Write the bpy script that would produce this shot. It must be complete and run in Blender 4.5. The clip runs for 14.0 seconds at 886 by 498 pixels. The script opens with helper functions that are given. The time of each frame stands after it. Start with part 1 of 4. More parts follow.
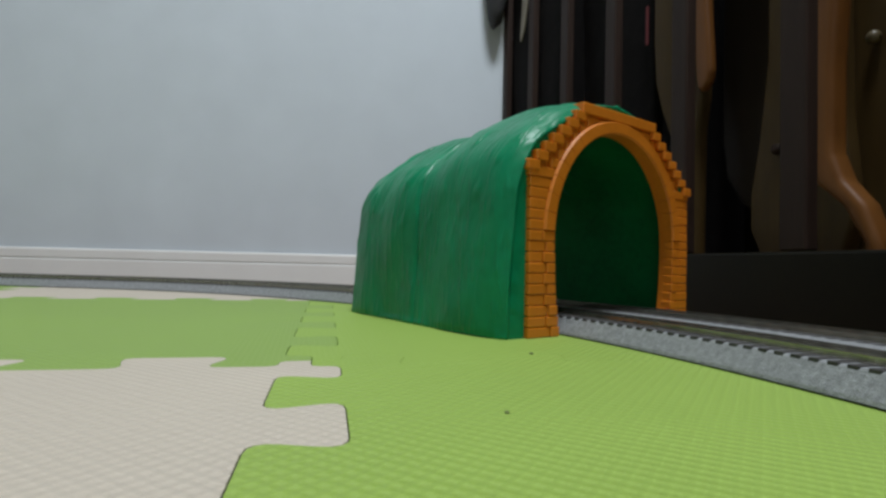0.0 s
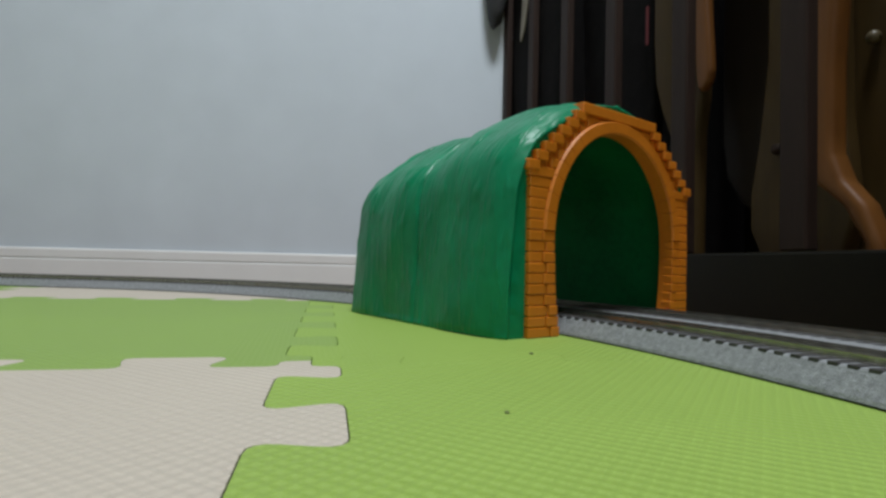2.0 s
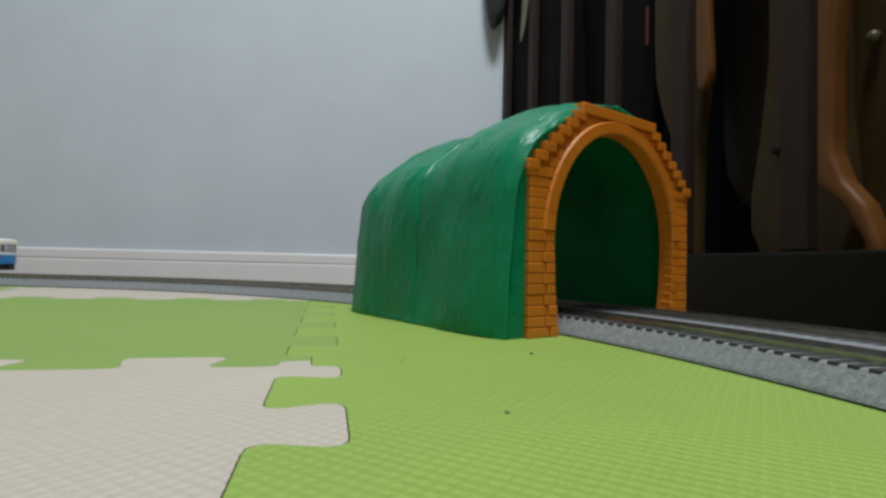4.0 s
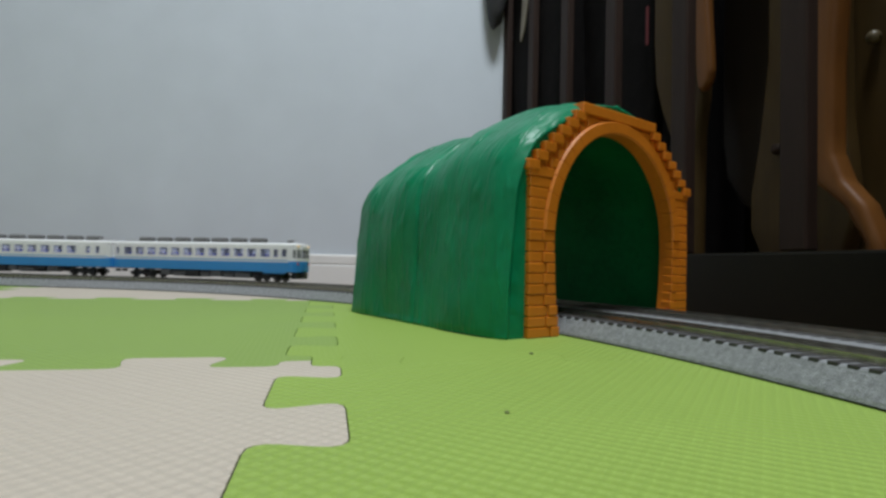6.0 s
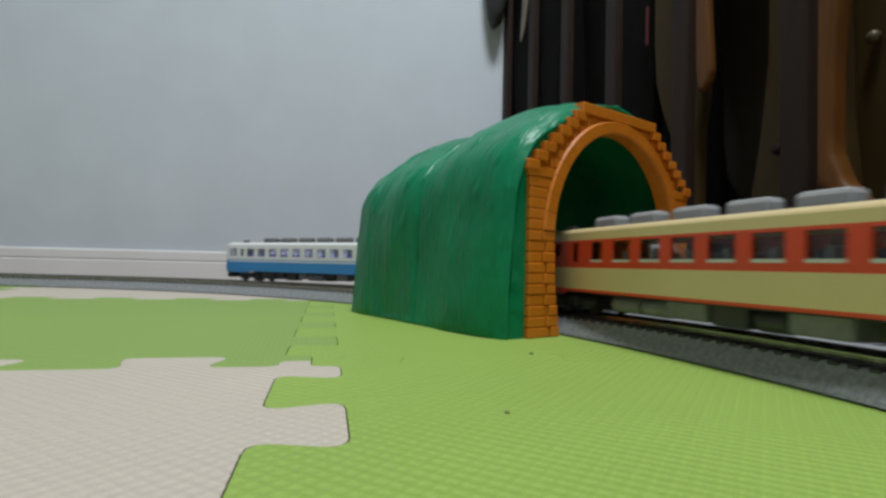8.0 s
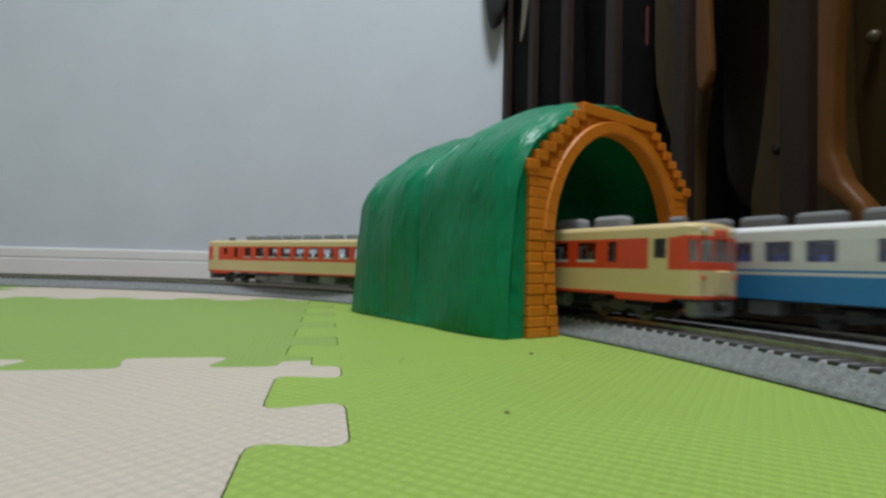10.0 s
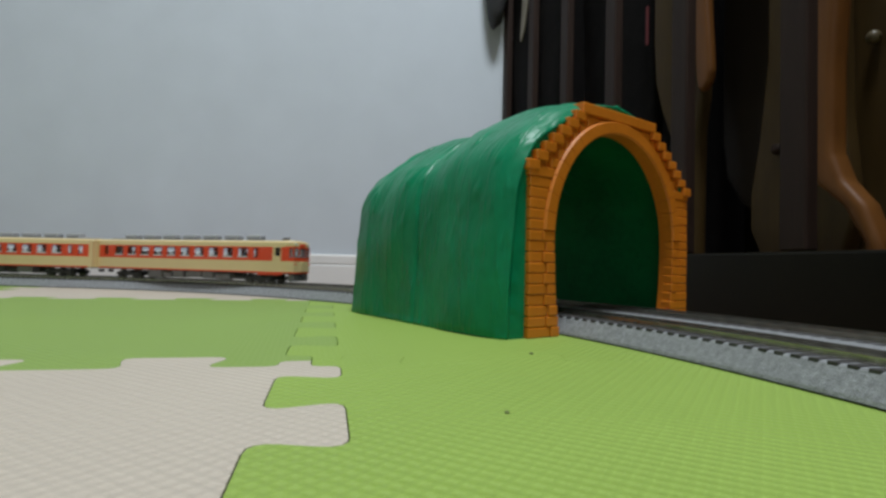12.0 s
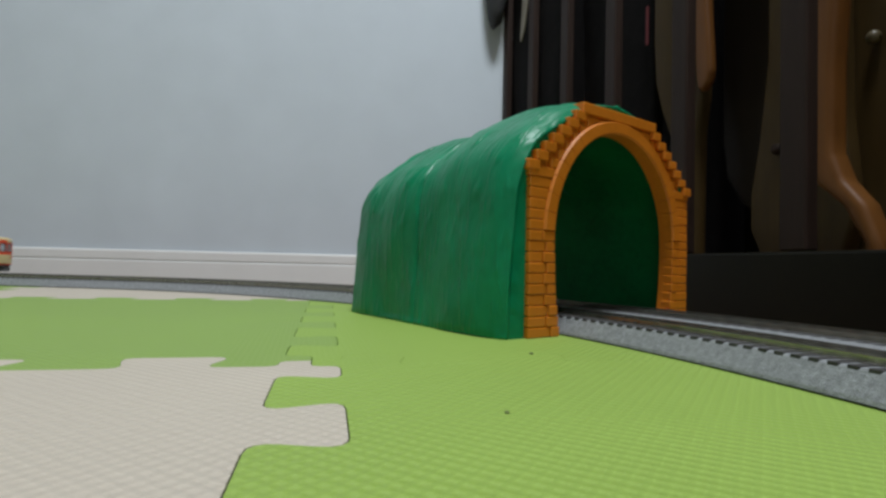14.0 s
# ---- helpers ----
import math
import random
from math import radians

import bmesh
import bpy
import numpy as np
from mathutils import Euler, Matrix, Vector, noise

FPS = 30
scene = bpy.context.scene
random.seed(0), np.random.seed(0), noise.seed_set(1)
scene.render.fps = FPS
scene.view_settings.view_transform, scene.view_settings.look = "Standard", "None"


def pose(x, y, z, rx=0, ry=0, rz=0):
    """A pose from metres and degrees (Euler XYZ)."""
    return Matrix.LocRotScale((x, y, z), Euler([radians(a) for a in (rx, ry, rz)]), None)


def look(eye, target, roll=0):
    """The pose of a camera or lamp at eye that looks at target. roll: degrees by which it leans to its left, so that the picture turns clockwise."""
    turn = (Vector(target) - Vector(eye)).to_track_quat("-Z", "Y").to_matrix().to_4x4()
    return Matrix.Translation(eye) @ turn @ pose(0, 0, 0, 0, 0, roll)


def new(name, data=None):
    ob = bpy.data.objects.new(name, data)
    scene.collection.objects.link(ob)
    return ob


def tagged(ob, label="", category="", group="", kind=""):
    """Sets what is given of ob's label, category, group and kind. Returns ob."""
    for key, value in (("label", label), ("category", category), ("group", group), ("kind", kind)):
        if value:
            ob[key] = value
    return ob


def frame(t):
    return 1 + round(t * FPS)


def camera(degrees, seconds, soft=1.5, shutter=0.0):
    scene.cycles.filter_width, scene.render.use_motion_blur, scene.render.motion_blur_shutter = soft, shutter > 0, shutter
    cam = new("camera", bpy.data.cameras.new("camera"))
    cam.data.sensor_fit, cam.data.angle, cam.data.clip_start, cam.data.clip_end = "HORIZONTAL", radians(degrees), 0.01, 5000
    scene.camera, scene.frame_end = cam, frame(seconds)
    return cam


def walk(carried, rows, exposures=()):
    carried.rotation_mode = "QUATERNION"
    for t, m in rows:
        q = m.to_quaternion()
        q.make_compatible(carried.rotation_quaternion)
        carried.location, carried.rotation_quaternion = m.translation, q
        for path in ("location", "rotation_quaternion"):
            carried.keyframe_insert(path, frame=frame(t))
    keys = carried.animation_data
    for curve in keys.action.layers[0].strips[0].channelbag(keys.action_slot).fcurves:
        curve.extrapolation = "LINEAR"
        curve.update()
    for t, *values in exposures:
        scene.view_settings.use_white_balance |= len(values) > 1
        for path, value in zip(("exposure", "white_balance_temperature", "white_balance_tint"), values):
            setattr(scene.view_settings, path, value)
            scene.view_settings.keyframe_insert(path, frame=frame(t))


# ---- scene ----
# ---- camera: stands still on the mat ----
cam = camera(78.5, 14.0, soft=2.8, shutter=0.5)
EYE = (0.0, 0.0, 0.032)
VIEW = look(EYE, (0.0, 1.0, 0.032 + 0.0301), roll=1.346)
walk(cam, [(0.0, VIEW), (14.0, VIEW)], exposures=[(0.0, 0.0), (14.0, 0.0)])

# ---- world and lamps ----
world = bpy.data.worlds.new("room_dusk")
scene.world = world
world.use_nodes = True
world.node_tree.nodes["Background"].inputs[0].default_value = (0.75, 0.85, 1.0, 1)
world.node_tree.nodes["Background"].inputs[1].default_value = 0.05

LAMP_AT = (0.18, -0.08, 2.30)
lamp_data = bpy.data.lights.new("ceiling_lamp_light", "AREA")
lamp_data.shape, lamp_data.size = "DISK", 0.55
lamp_data.energy, lamp_data.color = 51.5, (0.875, 0.94, 1.0)
lamp_light = new("ceiling_lamp_light", lamp_data)
lamp_light.matrix_world = look(LAMP_AT, (LAMP_AT[0], LAMP_AT[1] + 0.001, 0))


# ---- materials ----
def material(name, colour, rough=0.6, metal=0.0, spec=0.5, scale=60.0, vary=0.12, fine=900.0, bump=0.15, bump_size=0.0004,
             stretch=(1, 1, 1), stain=None, coat=0.0, island=0.0):
    m = bpy.data.materials.new(name)
    m.use_nodes = True
    n, k = m.node_tree.nodes, m.node_tree.links
    b = n["Principled BSDF"]
    b.inputs["Roughness"].default_value = rough
    b.inputs["Metallic"].default_value = metal
    b.inputs["Specular IOR Level"].default_value = spec
    b.inputs["Coat Weight"].default_value = coat
    tc = n.new("ShaderNodeTexCoord")
    mp = n.new("ShaderNodeMapping")
    mp.inputs["Scale"].default_value = stretch
    k.new(tc.outputs["Object"], mp.inputs["Vector"])
    big = n.new("ShaderNodeTexNoise")
    big.inputs["Scale"].default_value = scale
    big.inputs["Detail"].default_value = 5
    k.new(mp.outputs[0], big.inputs["Vector"])
    small = n.new("ShaderNodeTexNoise")
    small.inputs["Scale"].default_value = fine
    small.inputs["Detail"].default_value = 3
    k.new(mp.outputs[0], small.inputs["Vector"])
    ramp = n.new("ShaderNodeValToRGB")
    lo = [c * (1 - vary) for c in colour] if stain is None else stain
    hi = [min(1, c * (1 + vary)) for c in colour]
    ramp.color_ramp.elements[0].position, ramp.color_ramp.elements[1].position = 0.3, 0.7
    ramp.color_ramp.elements[0].color = (*lo, 1)
    ramp.color_ramp.elements[1].color = (*hi, 1)
    mix = n.new("ShaderNodeMath")
    mix.operation = "MULTIPLY_ADD"
    mix.inputs[1].default_value = 0.35
    k.new(small.outputs["Fac"], mix.inputs[0])
    half = n.new("ShaderNodeMath")
    half.operation = "MULTIPLY"
    half.inputs[1].default_value = 0.65
    k.new(big.outputs["Fac"], half.inputs[0])
    k.new(half.outputs[0], mix.inputs[2])
    last = mix.outputs[0]
    if island:
        ob = n.new("ShaderNodeNewGeometry")
        im = n.new("ShaderNodeMath")
        im.operation = "MULTIPLY_ADD"
        im.inputs[1].default_value = island
        k.new(ob.outputs["Random Per Island"], im.inputs[0])
        k.new(last, im.inputs[2])
        last = im.outputs[0]
    k.new(last, ramp.inputs[0])
    k.new(ramp.outputs[0], b.inputs["Base Color"])
    rr = n.new("ShaderNodeMapRange")
    rr.inputs["To Min"].default_value, rr.inputs["To Max"].default_value = max(0.02, rough - 0.08), min(1, rough + 0.1)
    k.new(big.outputs["Fac"], rr.inputs["Value"])
    k.new(rr.outputs[0], b.inputs["Roughness"])
    if bump:
        bp = n.new("ShaderNodeBump")
        bp.inputs["Strength"].default_value, bp.inputs["Distance"].default_value = bump, bump_size
        k.new(small.outputs["Fac"], bp.inputs["Height"])
        k.new(bp.outputs[0], b.inputs["Normal"])
    return m


def foam(name, colour):
    """Foam mat: a woven relief of small raised lozenges."""
    m = material(name, colour, rough=0.62, spec=0.35, scale=14, vary=0.05, fine=1500, bump=0)
    n, k = m.node_tree.nodes, m.node_tree.links
    tc = n.new("ShaderNodeTexCoord")
    waves = []
    for d in ((1, 0.04, 0), (-0.04, 1, 0)):
        dot = n.new("ShaderNodeVectorMath")
        dot.operation = "DOT_PRODUCT"
        dot.inputs[1].default_value = [c * 2 * math.pi / 0.0041 for c in d]
        k.new(tc.outputs["Object"], dot.inputs[0])
        wob = n.new("ShaderNodeTexNoise")
        wob.inputs["Scale"].default_value = 170 if d[0] > 0 else 130
        k.new(tc.outputs["Object"], wob.inputs["Vector"])
        bent = n.new("ShaderNodeMath")
        bent.operation = "MULTIPLY_ADD"
        bent.inputs[1].default_value = 1.2
        k.new(wob.outputs["Fac"], bent.inputs[0])
        k.new(dot.outputs["Value"], bent.inputs[2])
        s = n.new("ShaderNodeMath")
        s.operation = "SINE"
        k.new(bent.outputs[0], s.inputs[0])
        waves.append(s)
    mul = n.new("ShaderNodeMath")
    mul.operation = "MULTIPLY"
    k.new(waves[0].outputs[0], mul.inputs[0])
    k.new(waves[1].outputs[0], mul.inputs[1])
    bp = n.new("ShaderNodeBump")
    bp.inputs["Strength"].default_value, bp.inputs["Distance"].default_value = 0.6, 0.0006
    k.new(mul.outputs[0], bp.inputs["Height"])
    k.new(bp.outputs[0], n["Principled BSDF"].inputs["Normal"])
    # shade painted into the dimples: colour darkens with the relief's depth
    pit, hsv = n.new("ShaderNodeMapRange"), n.new("ShaderNodeHueSaturation")
    pit.inputs["From Min"].default_value, pit.inputs["From Max"].default_value = -1.0, 0.6
    pit.inputs["To Min"].default_value, pit.inputs["To Max"].default_value = 0.955, 1.02
    k.new(mul.outputs[0], pit.inputs["Value"])
    k.new(pit.outputs[0], hsv.inputs["Value"])
    base = n["Principled BSDF"].inputs["Base Color"]
    k.new(base.links[0].from_socket, hsv.inputs["Color"])
    k.new(hsv.outputs[0], base)
    return m


def clear(name, tint=(0.9, 0.95, 0.95), rough=0.03, mixed=0.75, milk=None):
    """A thin window pane: part clear, part glossy."""
    m = bpy.data.materials.new(name)
    m.use_nodes = True
    n, k = m.node_tree.nodes, m.node_tree.links
    n.remove(n["Principled BSDF"])
    tr, gl, mx = n.new("ShaderNodeBsdfTransparent"), n.new("ShaderNodeBsdfGlossy"), n.new("ShaderNodeMixShader")
    tr.inputs[0].default_value = (*tint, 1)
    gl.inputs["Roughness"].default_value = rough
    graze, rise, boost = n.new("ShaderNodeLayerWeight"), n.new("ShaderNodeMath"), n.new("ShaderNodeMath")
    rise.operation, boost.operation, boost.use_clamp = "POWER", "MULTIPLY_ADD", True
    rise.inputs[1].default_value = 3.0
    boost.inputs[1].default_value, boost.inputs[2].default_value = 0.30, 1 - mixed
    k.new(graze.outputs["Facing"], rise.inputs[0])
    k.new(rise.outputs[0], boost.inputs[0])
    k.new(boost.outputs[0], mx.inputs[0])
    k.new(tr.outputs[0], mx.inputs[1])
    k.new(gl.outputs[0], mx.inputs[2])
    last = mx
    if milk:
        df, mm = n.new("ShaderNodeBsdfDiffuse"), n.new("ShaderNodeMixShader")
        df.inputs[0].default_value = (*milk[0], 1)
        mm.inputs[0].default_value = milk[1]
        k.new(mx.outputs[0], mm.inputs[1])
        k.new(df.outputs[0], mm.inputs[2])
        last = mm
    k.new(last.outputs[0], n["Material Output"].inputs[0])
    return m


M_WALL = material("wallpaper_pale_blue", (0.60, 0.65, 0.70), 0.75, scale=9, vary=0.05, fine=420, bump=0.3, bump_size=0.0012)
M_WALL2 = material("wallpaper_plain", (0.66, 0.66, 0.66), 0.8, scale=6, vary=0.04, fine=300)
M_SKIRT = material("white_skirting", (0.83, 0.82, 0.80), 0.4, scale=12, vary=0.03, fine=300, bump=0.05)
M_FLOOR = material("floorboard", (0.22, 0.13, 0.07), 0.4, scale=20, vary=0.25, stretch=(1, 8, 1))
M_GREEN = foam("lime_foam", (0.280, 0.412, 0.074))
M_GREEN_DULL = foam("dull_green_foam", (0.245, 0.365, 0.080))
M_BEIGE = foam("beige_foam", (0.545, 0.478, 0.388))
M_BALLAST = material("grey_ballast", (0.275, 0.285, 0.29), 0.92, spec=0.12, scale=520, vary=0.32, fine=1900, bump=0.8, bump_size=0.0008)
M_TIE = material("dark_tie", (0.035, 0.033, 0.032), 0.6, scale=300, vary=0.3)
M_RAIL = material("nickel_rail", (0.40, 0.385, 0.33), 0.22, metal=0.9, scale=200, vary=0.25)
M_TUNNEL = material("green_plastic", (0.003, 0.205, 0.092), 0.34, spec=0.23, scale=34, vary=0.22, fine=220, bump=0.15, bump_size=0.0010, stretch=(1, 1, 0.8))


def flow_marks(m, turn, size):
    """Sparse raised marks that run down the moulded flanks, leaning by an angle, added to a material's relief."""
    n, k = m.node_tree.nodes, m.node_tree.links
    normal = n["Principled BSDF"].inputs["Normal"]
    tc, mp, tex, cut, bp = (n.new("ShaderNode" + kind) for kind in ("TexCoord", "Mapping", "TexNoise", "MapRange", "Bump"))
    mp.vector_type = "POINT"
    mp.inputs["Rotation"].default_value = (radians(turn), 0, 0)
    mp.inputs["Scale"].default_value = (0.25, 1, 0.17)
    tex.inputs["Scale"].default_value, tex.inputs["Detail"].default_value = 330, 1.0
    cut.inputs["From Min"].default_value, cut.inputs["From Max"].default_value = 0.50, 0.72
    bp.inputs["Strength"].default_value, bp.inputs["Distance"].default_value = 0.9, size
    k.new(tc.outputs["Object"], mp.inputs["Vector"])
    k.new(mp.outputs[0], tex.inputs["Vector"])
    k.new(tex.outputs["Fac"], cut.inputs["Value"])
    k.new(cut.outputs[0], bp.inputs["Height"])
    k.new(normal.links[0].from_socket, bp.inputs["Normal"])
    k.new(bp.outputs[0], normal)


flow_marks(M_TUNNEL, 22, 0.0005)
# the hill's green again, darkened: shade inside the tunnel put into the colour
M_TUNNEL_SHADED = material("green_plastic_shaded", (0.004, 0.150, 0.042), 0.6, spec=0.12, scale=30, vary=0.3, fine=300, bump=0.3)
M_ORANGE = material("orange_plastic", (0.68, 0.200, 0.010), 0.42, scale=60, vary=0.12, fine=500, bump=0.15)
M_RACK = material("dark_brown_wood", (0.028, 0.0165, 0.0125), 0.55, spec=0.14, scale=18, vary=0.35, fine=160, stretch=(1, 1, 0.1))
M_RACKBOARD = material("black_brown_board", (0.007, 0.006, 0.003), 0.45, spec=0.12, scale=14, vary=0.3, fine=160)
M_BLACK = material("black_cloth", (0.0085, 0.0075, 0.0075), 0.95, spec=0.1, scale=50, vary=0.4, fine=1400, bump=0.4)
M_TAN = material("tan_wood", (0.064, 0.038, 0.0115), 0.5, spec=0.18, scale=10, vary=0.3, fine=120, stretch=(1, 1, 0.15))
M_AMBER = material("amber_wood", (0.165, 0.062, 0.012), 0.5, spec=0.25, scale=10, vary=0.25, fine=120, stretch=(1, 1, 0.15))
M_DARKWOOD = material("dark_walnut_board", (0.017, 0.0105, 0.0055), 0.5, spec=0.2, scale=12, vary=0.3, fine=120, stretch=(1, 1, 0.15))
M_RED = material("red_label", (0.15, 0.010, 0.012), 0.6)
M_KNOB = material("tan_wood_knob", (0.10, 0.075, 0.035), 0.4)
M_GREYCLOTH = material("grey_cloth", (0.036, 0.036, 0.038), 0.9, scale=60, vary=0.25, fine=1200, bump=0.4)
M_STRAP = material("pale_strap", (0.30, 0.27, 0.22), 0.8)
M_CRUMB = material("olive_crumb", (0.12, 0.15, 0.045), 0.8)


# ---- mesh helpers ----
def mesh_of(name, bm, mats):
    me = bpy.data.meshes.new(name)
    bmesh.ops.recalc_face_normals(bm, faces=bm.faces)
    bm.to_mesh(me)
    bm.free()
    for m in (mats if isinstance(mats, (list, tuple)) else [mats]):
        me.materials.append(m)
    return me


def part(name, bm, mats, parent=None, label="", at=None, smooth=False):
    me = mesh_of(name, bm, mats)
    if smooth:
        for p in me.polygons:
            p.use_smooth = True
    ob = new(name, me)
    if parent is not None:
        ob.parent = parent
    if at is not None:
        ob.matrix_basis = at
    if label:
        ob["label"] = label
    return ob


def empty(name, m):
    ob = new(name)
    ob.matrix_basis = m
    return ob


def box(bm, x0, x1, y0, y1, z0, z1, bevel=0.0, mat=0, segs=1):
    v = [bm.verts.new((x, y, z)) for z in (z0, z1) for y in (y0, y1) for x in (x0, x1)]
    faces = [bm.faces.new([v[i] for i in q]) for q in ((0, 2, 3, 1), (4, 5, 7, 6), (0, 1, 5, 4), (2, 6, 7, 3), (0, 4, 6, 2), (1, 3, 7, 5))]
    for f in faces:
        f.material_index = mat
    if bevel:
        edges = list({e for f in faces for e in f.edges})
        bmesh.ops.bevel(bm, geom=edges, offset=bevel, segments=segs, affect="EDGES", profile=0.5)
    return bm


def boxed(*a, **k):
    return box(bmesh.new(), *a, **k)


def prism(bm, outline, z0, z1, mat=0):
    """Extrude a flat outline (x, y) from z0 to z1."""
    lo = [bm.verts.new((x, y, z0)) for x, y in outline]
    hi = [bm.verts.new((x, y, z1)) for x, y in outline]
    n = len(outline)
    fs = [bm.faces.new([lo[i], lo[(i + 1) % n], hi[(i + 1) % n], hi[i]]) for i in range(n)]
    fs += [bm.faces.new(hi), bm.faces.new(lo[::-1])]
    for f in fs:
        f.material_index = mat
    return bm


def tube(bm, c, r, x0, x1, axis="x", n=14, mat=0, r2=None):
    """A capped cylinder along an axis through c."""
    r2 = r if r2 is None else r2
    rings = []
    for s, rr in ((x0, r), (x1, r2)):
        ring = []
        for i in range(n):
            a = 2 * math.pi * i / n
            p = (rr * math.cos(a), rr * math.sin(a))
            q = {"x": (s, c[0] + p[0], c[1] + p[1]), "y": (c[0] + p[0], s, c[1] + p[1]), "z": (c[0] + p[0], c[1] + p[1], s)}[axis]
            ring.append(bm.verts.new(q))
        rings.append(ring)
    fs = [bm.faces.new([rings[0][i], rings[0][(i + 1) % n], rings[1][(i + 1) % n], rings[1][i]]) for i in range(n)]
    fs += [bm.faces.new(rings[0][::-1]), bm.faces.new(rings[1])]
    for f in fs:
        f.material_index = mat
    return bm


# ---- the room ----
WALL_TURN = math.degrees(math.atan(0.067))
MAT_TOP, FLOOR_Z = 0.0, -0.015


def setting(name, bm, mats, label, category, m=None, smooth=False):
    return tagged(part(name, bm, mats, None, at=m, smooth=smooth), label, category, kind="structure")


def build_room():
    setting("floor", boxed(-2.2, 1.9, -2.0, 1.5, FLOOR_Z - 0.05, FLOOR_Z), M_FLOOR, "brown wooden floor under the foam mats", "floor")
    back = pose(0, 1.2127, 0, 0, 0, WALL_TURN)
    setting("wall_north", boxed(-2.3, 2.1, 0.0, 0.1, FLOOR_Z - 0.05, 2.4), M_WALL, "pale blue-white textured wallpaper wall", "wall", back)
    setting("wall_east", boxed(1.85, 1.95, -2.0, 1.35, FLOOR_Z - 0.05, 2.4), M_WALL2, "plain off-white wall in shade", "wall")
    setting("wall_west", boxed(-2.2, -2.1, -2.0, 1.2, FLOOR_Z - 0.05, 2.4), M_WALL2, "plain off-white wall", "wall")
    setting("wall_south", boxed(-2.2, 1.95, -2.1, -2.0, FLOOR_Z - 0.05, 2.4), M_WALL2, "plain off-white wall", "wall")
    setting("ceiling", boxed(-2.3, 1.98, -2.1, 1.45, 2.4, 2.45), M_WALL2, "plain white ceiling", "ceiling")
    # skirting board in two steps with a groove
    b = bmesh.new()
    prof = [(0, FLOOR_Z), (-0.009, FLOOR_Z), (-0.009, 0.0255), (-0.0075, 0.0272), (-0.0035, 0.0275), (-0.0035, 0.0295), (-0.0062, 0.0300),
            (-0.0068, 0.0310), (-0.0068, 0.0465), (-0.0056, 0.0492), (-0.0030, 0.0505), (0, 0.0507)]
    ends = [[b.verts.new((x, y, z)) for y, z in prof] for x in (-2.2, 1.3)]
    for i in range(len(prof) - 1):
        b.faces.new([ends[0][i], ends[0][i + 1], ends[1][i + 1], ends[1][i]])
    setting("baseboard", b, M_SKIRT, "white skirting board with a groove along it", "baseboard", back @ pose(0, -0.002, 0))
    lamp = empty("ceiling_lamp", pose(LAMP_AT[0], LAMP_AT[1], 2.4))
    tagged(lamp, "round white ceiling lamp, switched on", "lamp")
    part("lamp_base", tube(bmesh.new(), (0, 0), 0.30, -0.06, 0.0, "z", 32), M_SKIRT, lamp)


build_room()

# ---- the jigsaw mats ----
from mathutils.geometry import tessellate_polygon

TILE, TEETH, DEPTH = 0.29, 5, 0.018
MAT_TURN = 12.0
BORDER = 0.2265
MAT_O = (-0.0418, 0.1775)


def seam_line(a, d, flip, steps):
    """The jigsaw seam from corner a along d. steps: (way in pitches, state) where the teeth change side: 1 left of d, -1 right, 0 on the line."""
    n, d = Vector((-d[1], d[0])) * flip, Vector(d)
    p, state, out = TILE / TEETH, 0, [Vector(a)]
    for w, s in steps:
        f = 0 if 0 in (s, state) else 0.05
        for u, q in ((w + f, state), (w - f, s)):
            out.append(Vector(a) + d * u * p + n * q * DEPTH / 2)
        state = s
    return out + [Vector(a) + d * TILE]


V_STEPS = [(0.17, -1)] + [x for i in range(4) for x in ((i + 0.56, 1), (i + 1.02, -1))] + [(4.56, 1), (4.83, 0)]
H_STEPS = [(0.17, 1)] + [x for i in range(4) for x in ((i + 0.51, -1), (i + 1.03, 1))] + [(4.51, -1), (4.83, 0)]


def rounded(points, r=0.0062, n=4):
    res, m = [], len(points)
    for i in range(m):
        a, b, c = points[i - 1], points[i], points[(i + 1) % m]
        da, dc = (a - b), (c - b)
        corner = all(abs(v / TILE - round(v / TILE)) < 1e-4 for v in b)
        if corner or da.length < 1e-6 or dc.length < 1e-6:
            res.append(b)
            continue
        k = min(r, da.length * 0.45, dc.length * 0.45)
        p0, p1 = b + da.normalized() * k, b + dc.normalized() * k
        for j in range(n + 1):
            t = j / n
            res.append(p0 * (1 - t) ** 2 + b * 2 * t * (1 - t) + p1 * t * t)
    return res


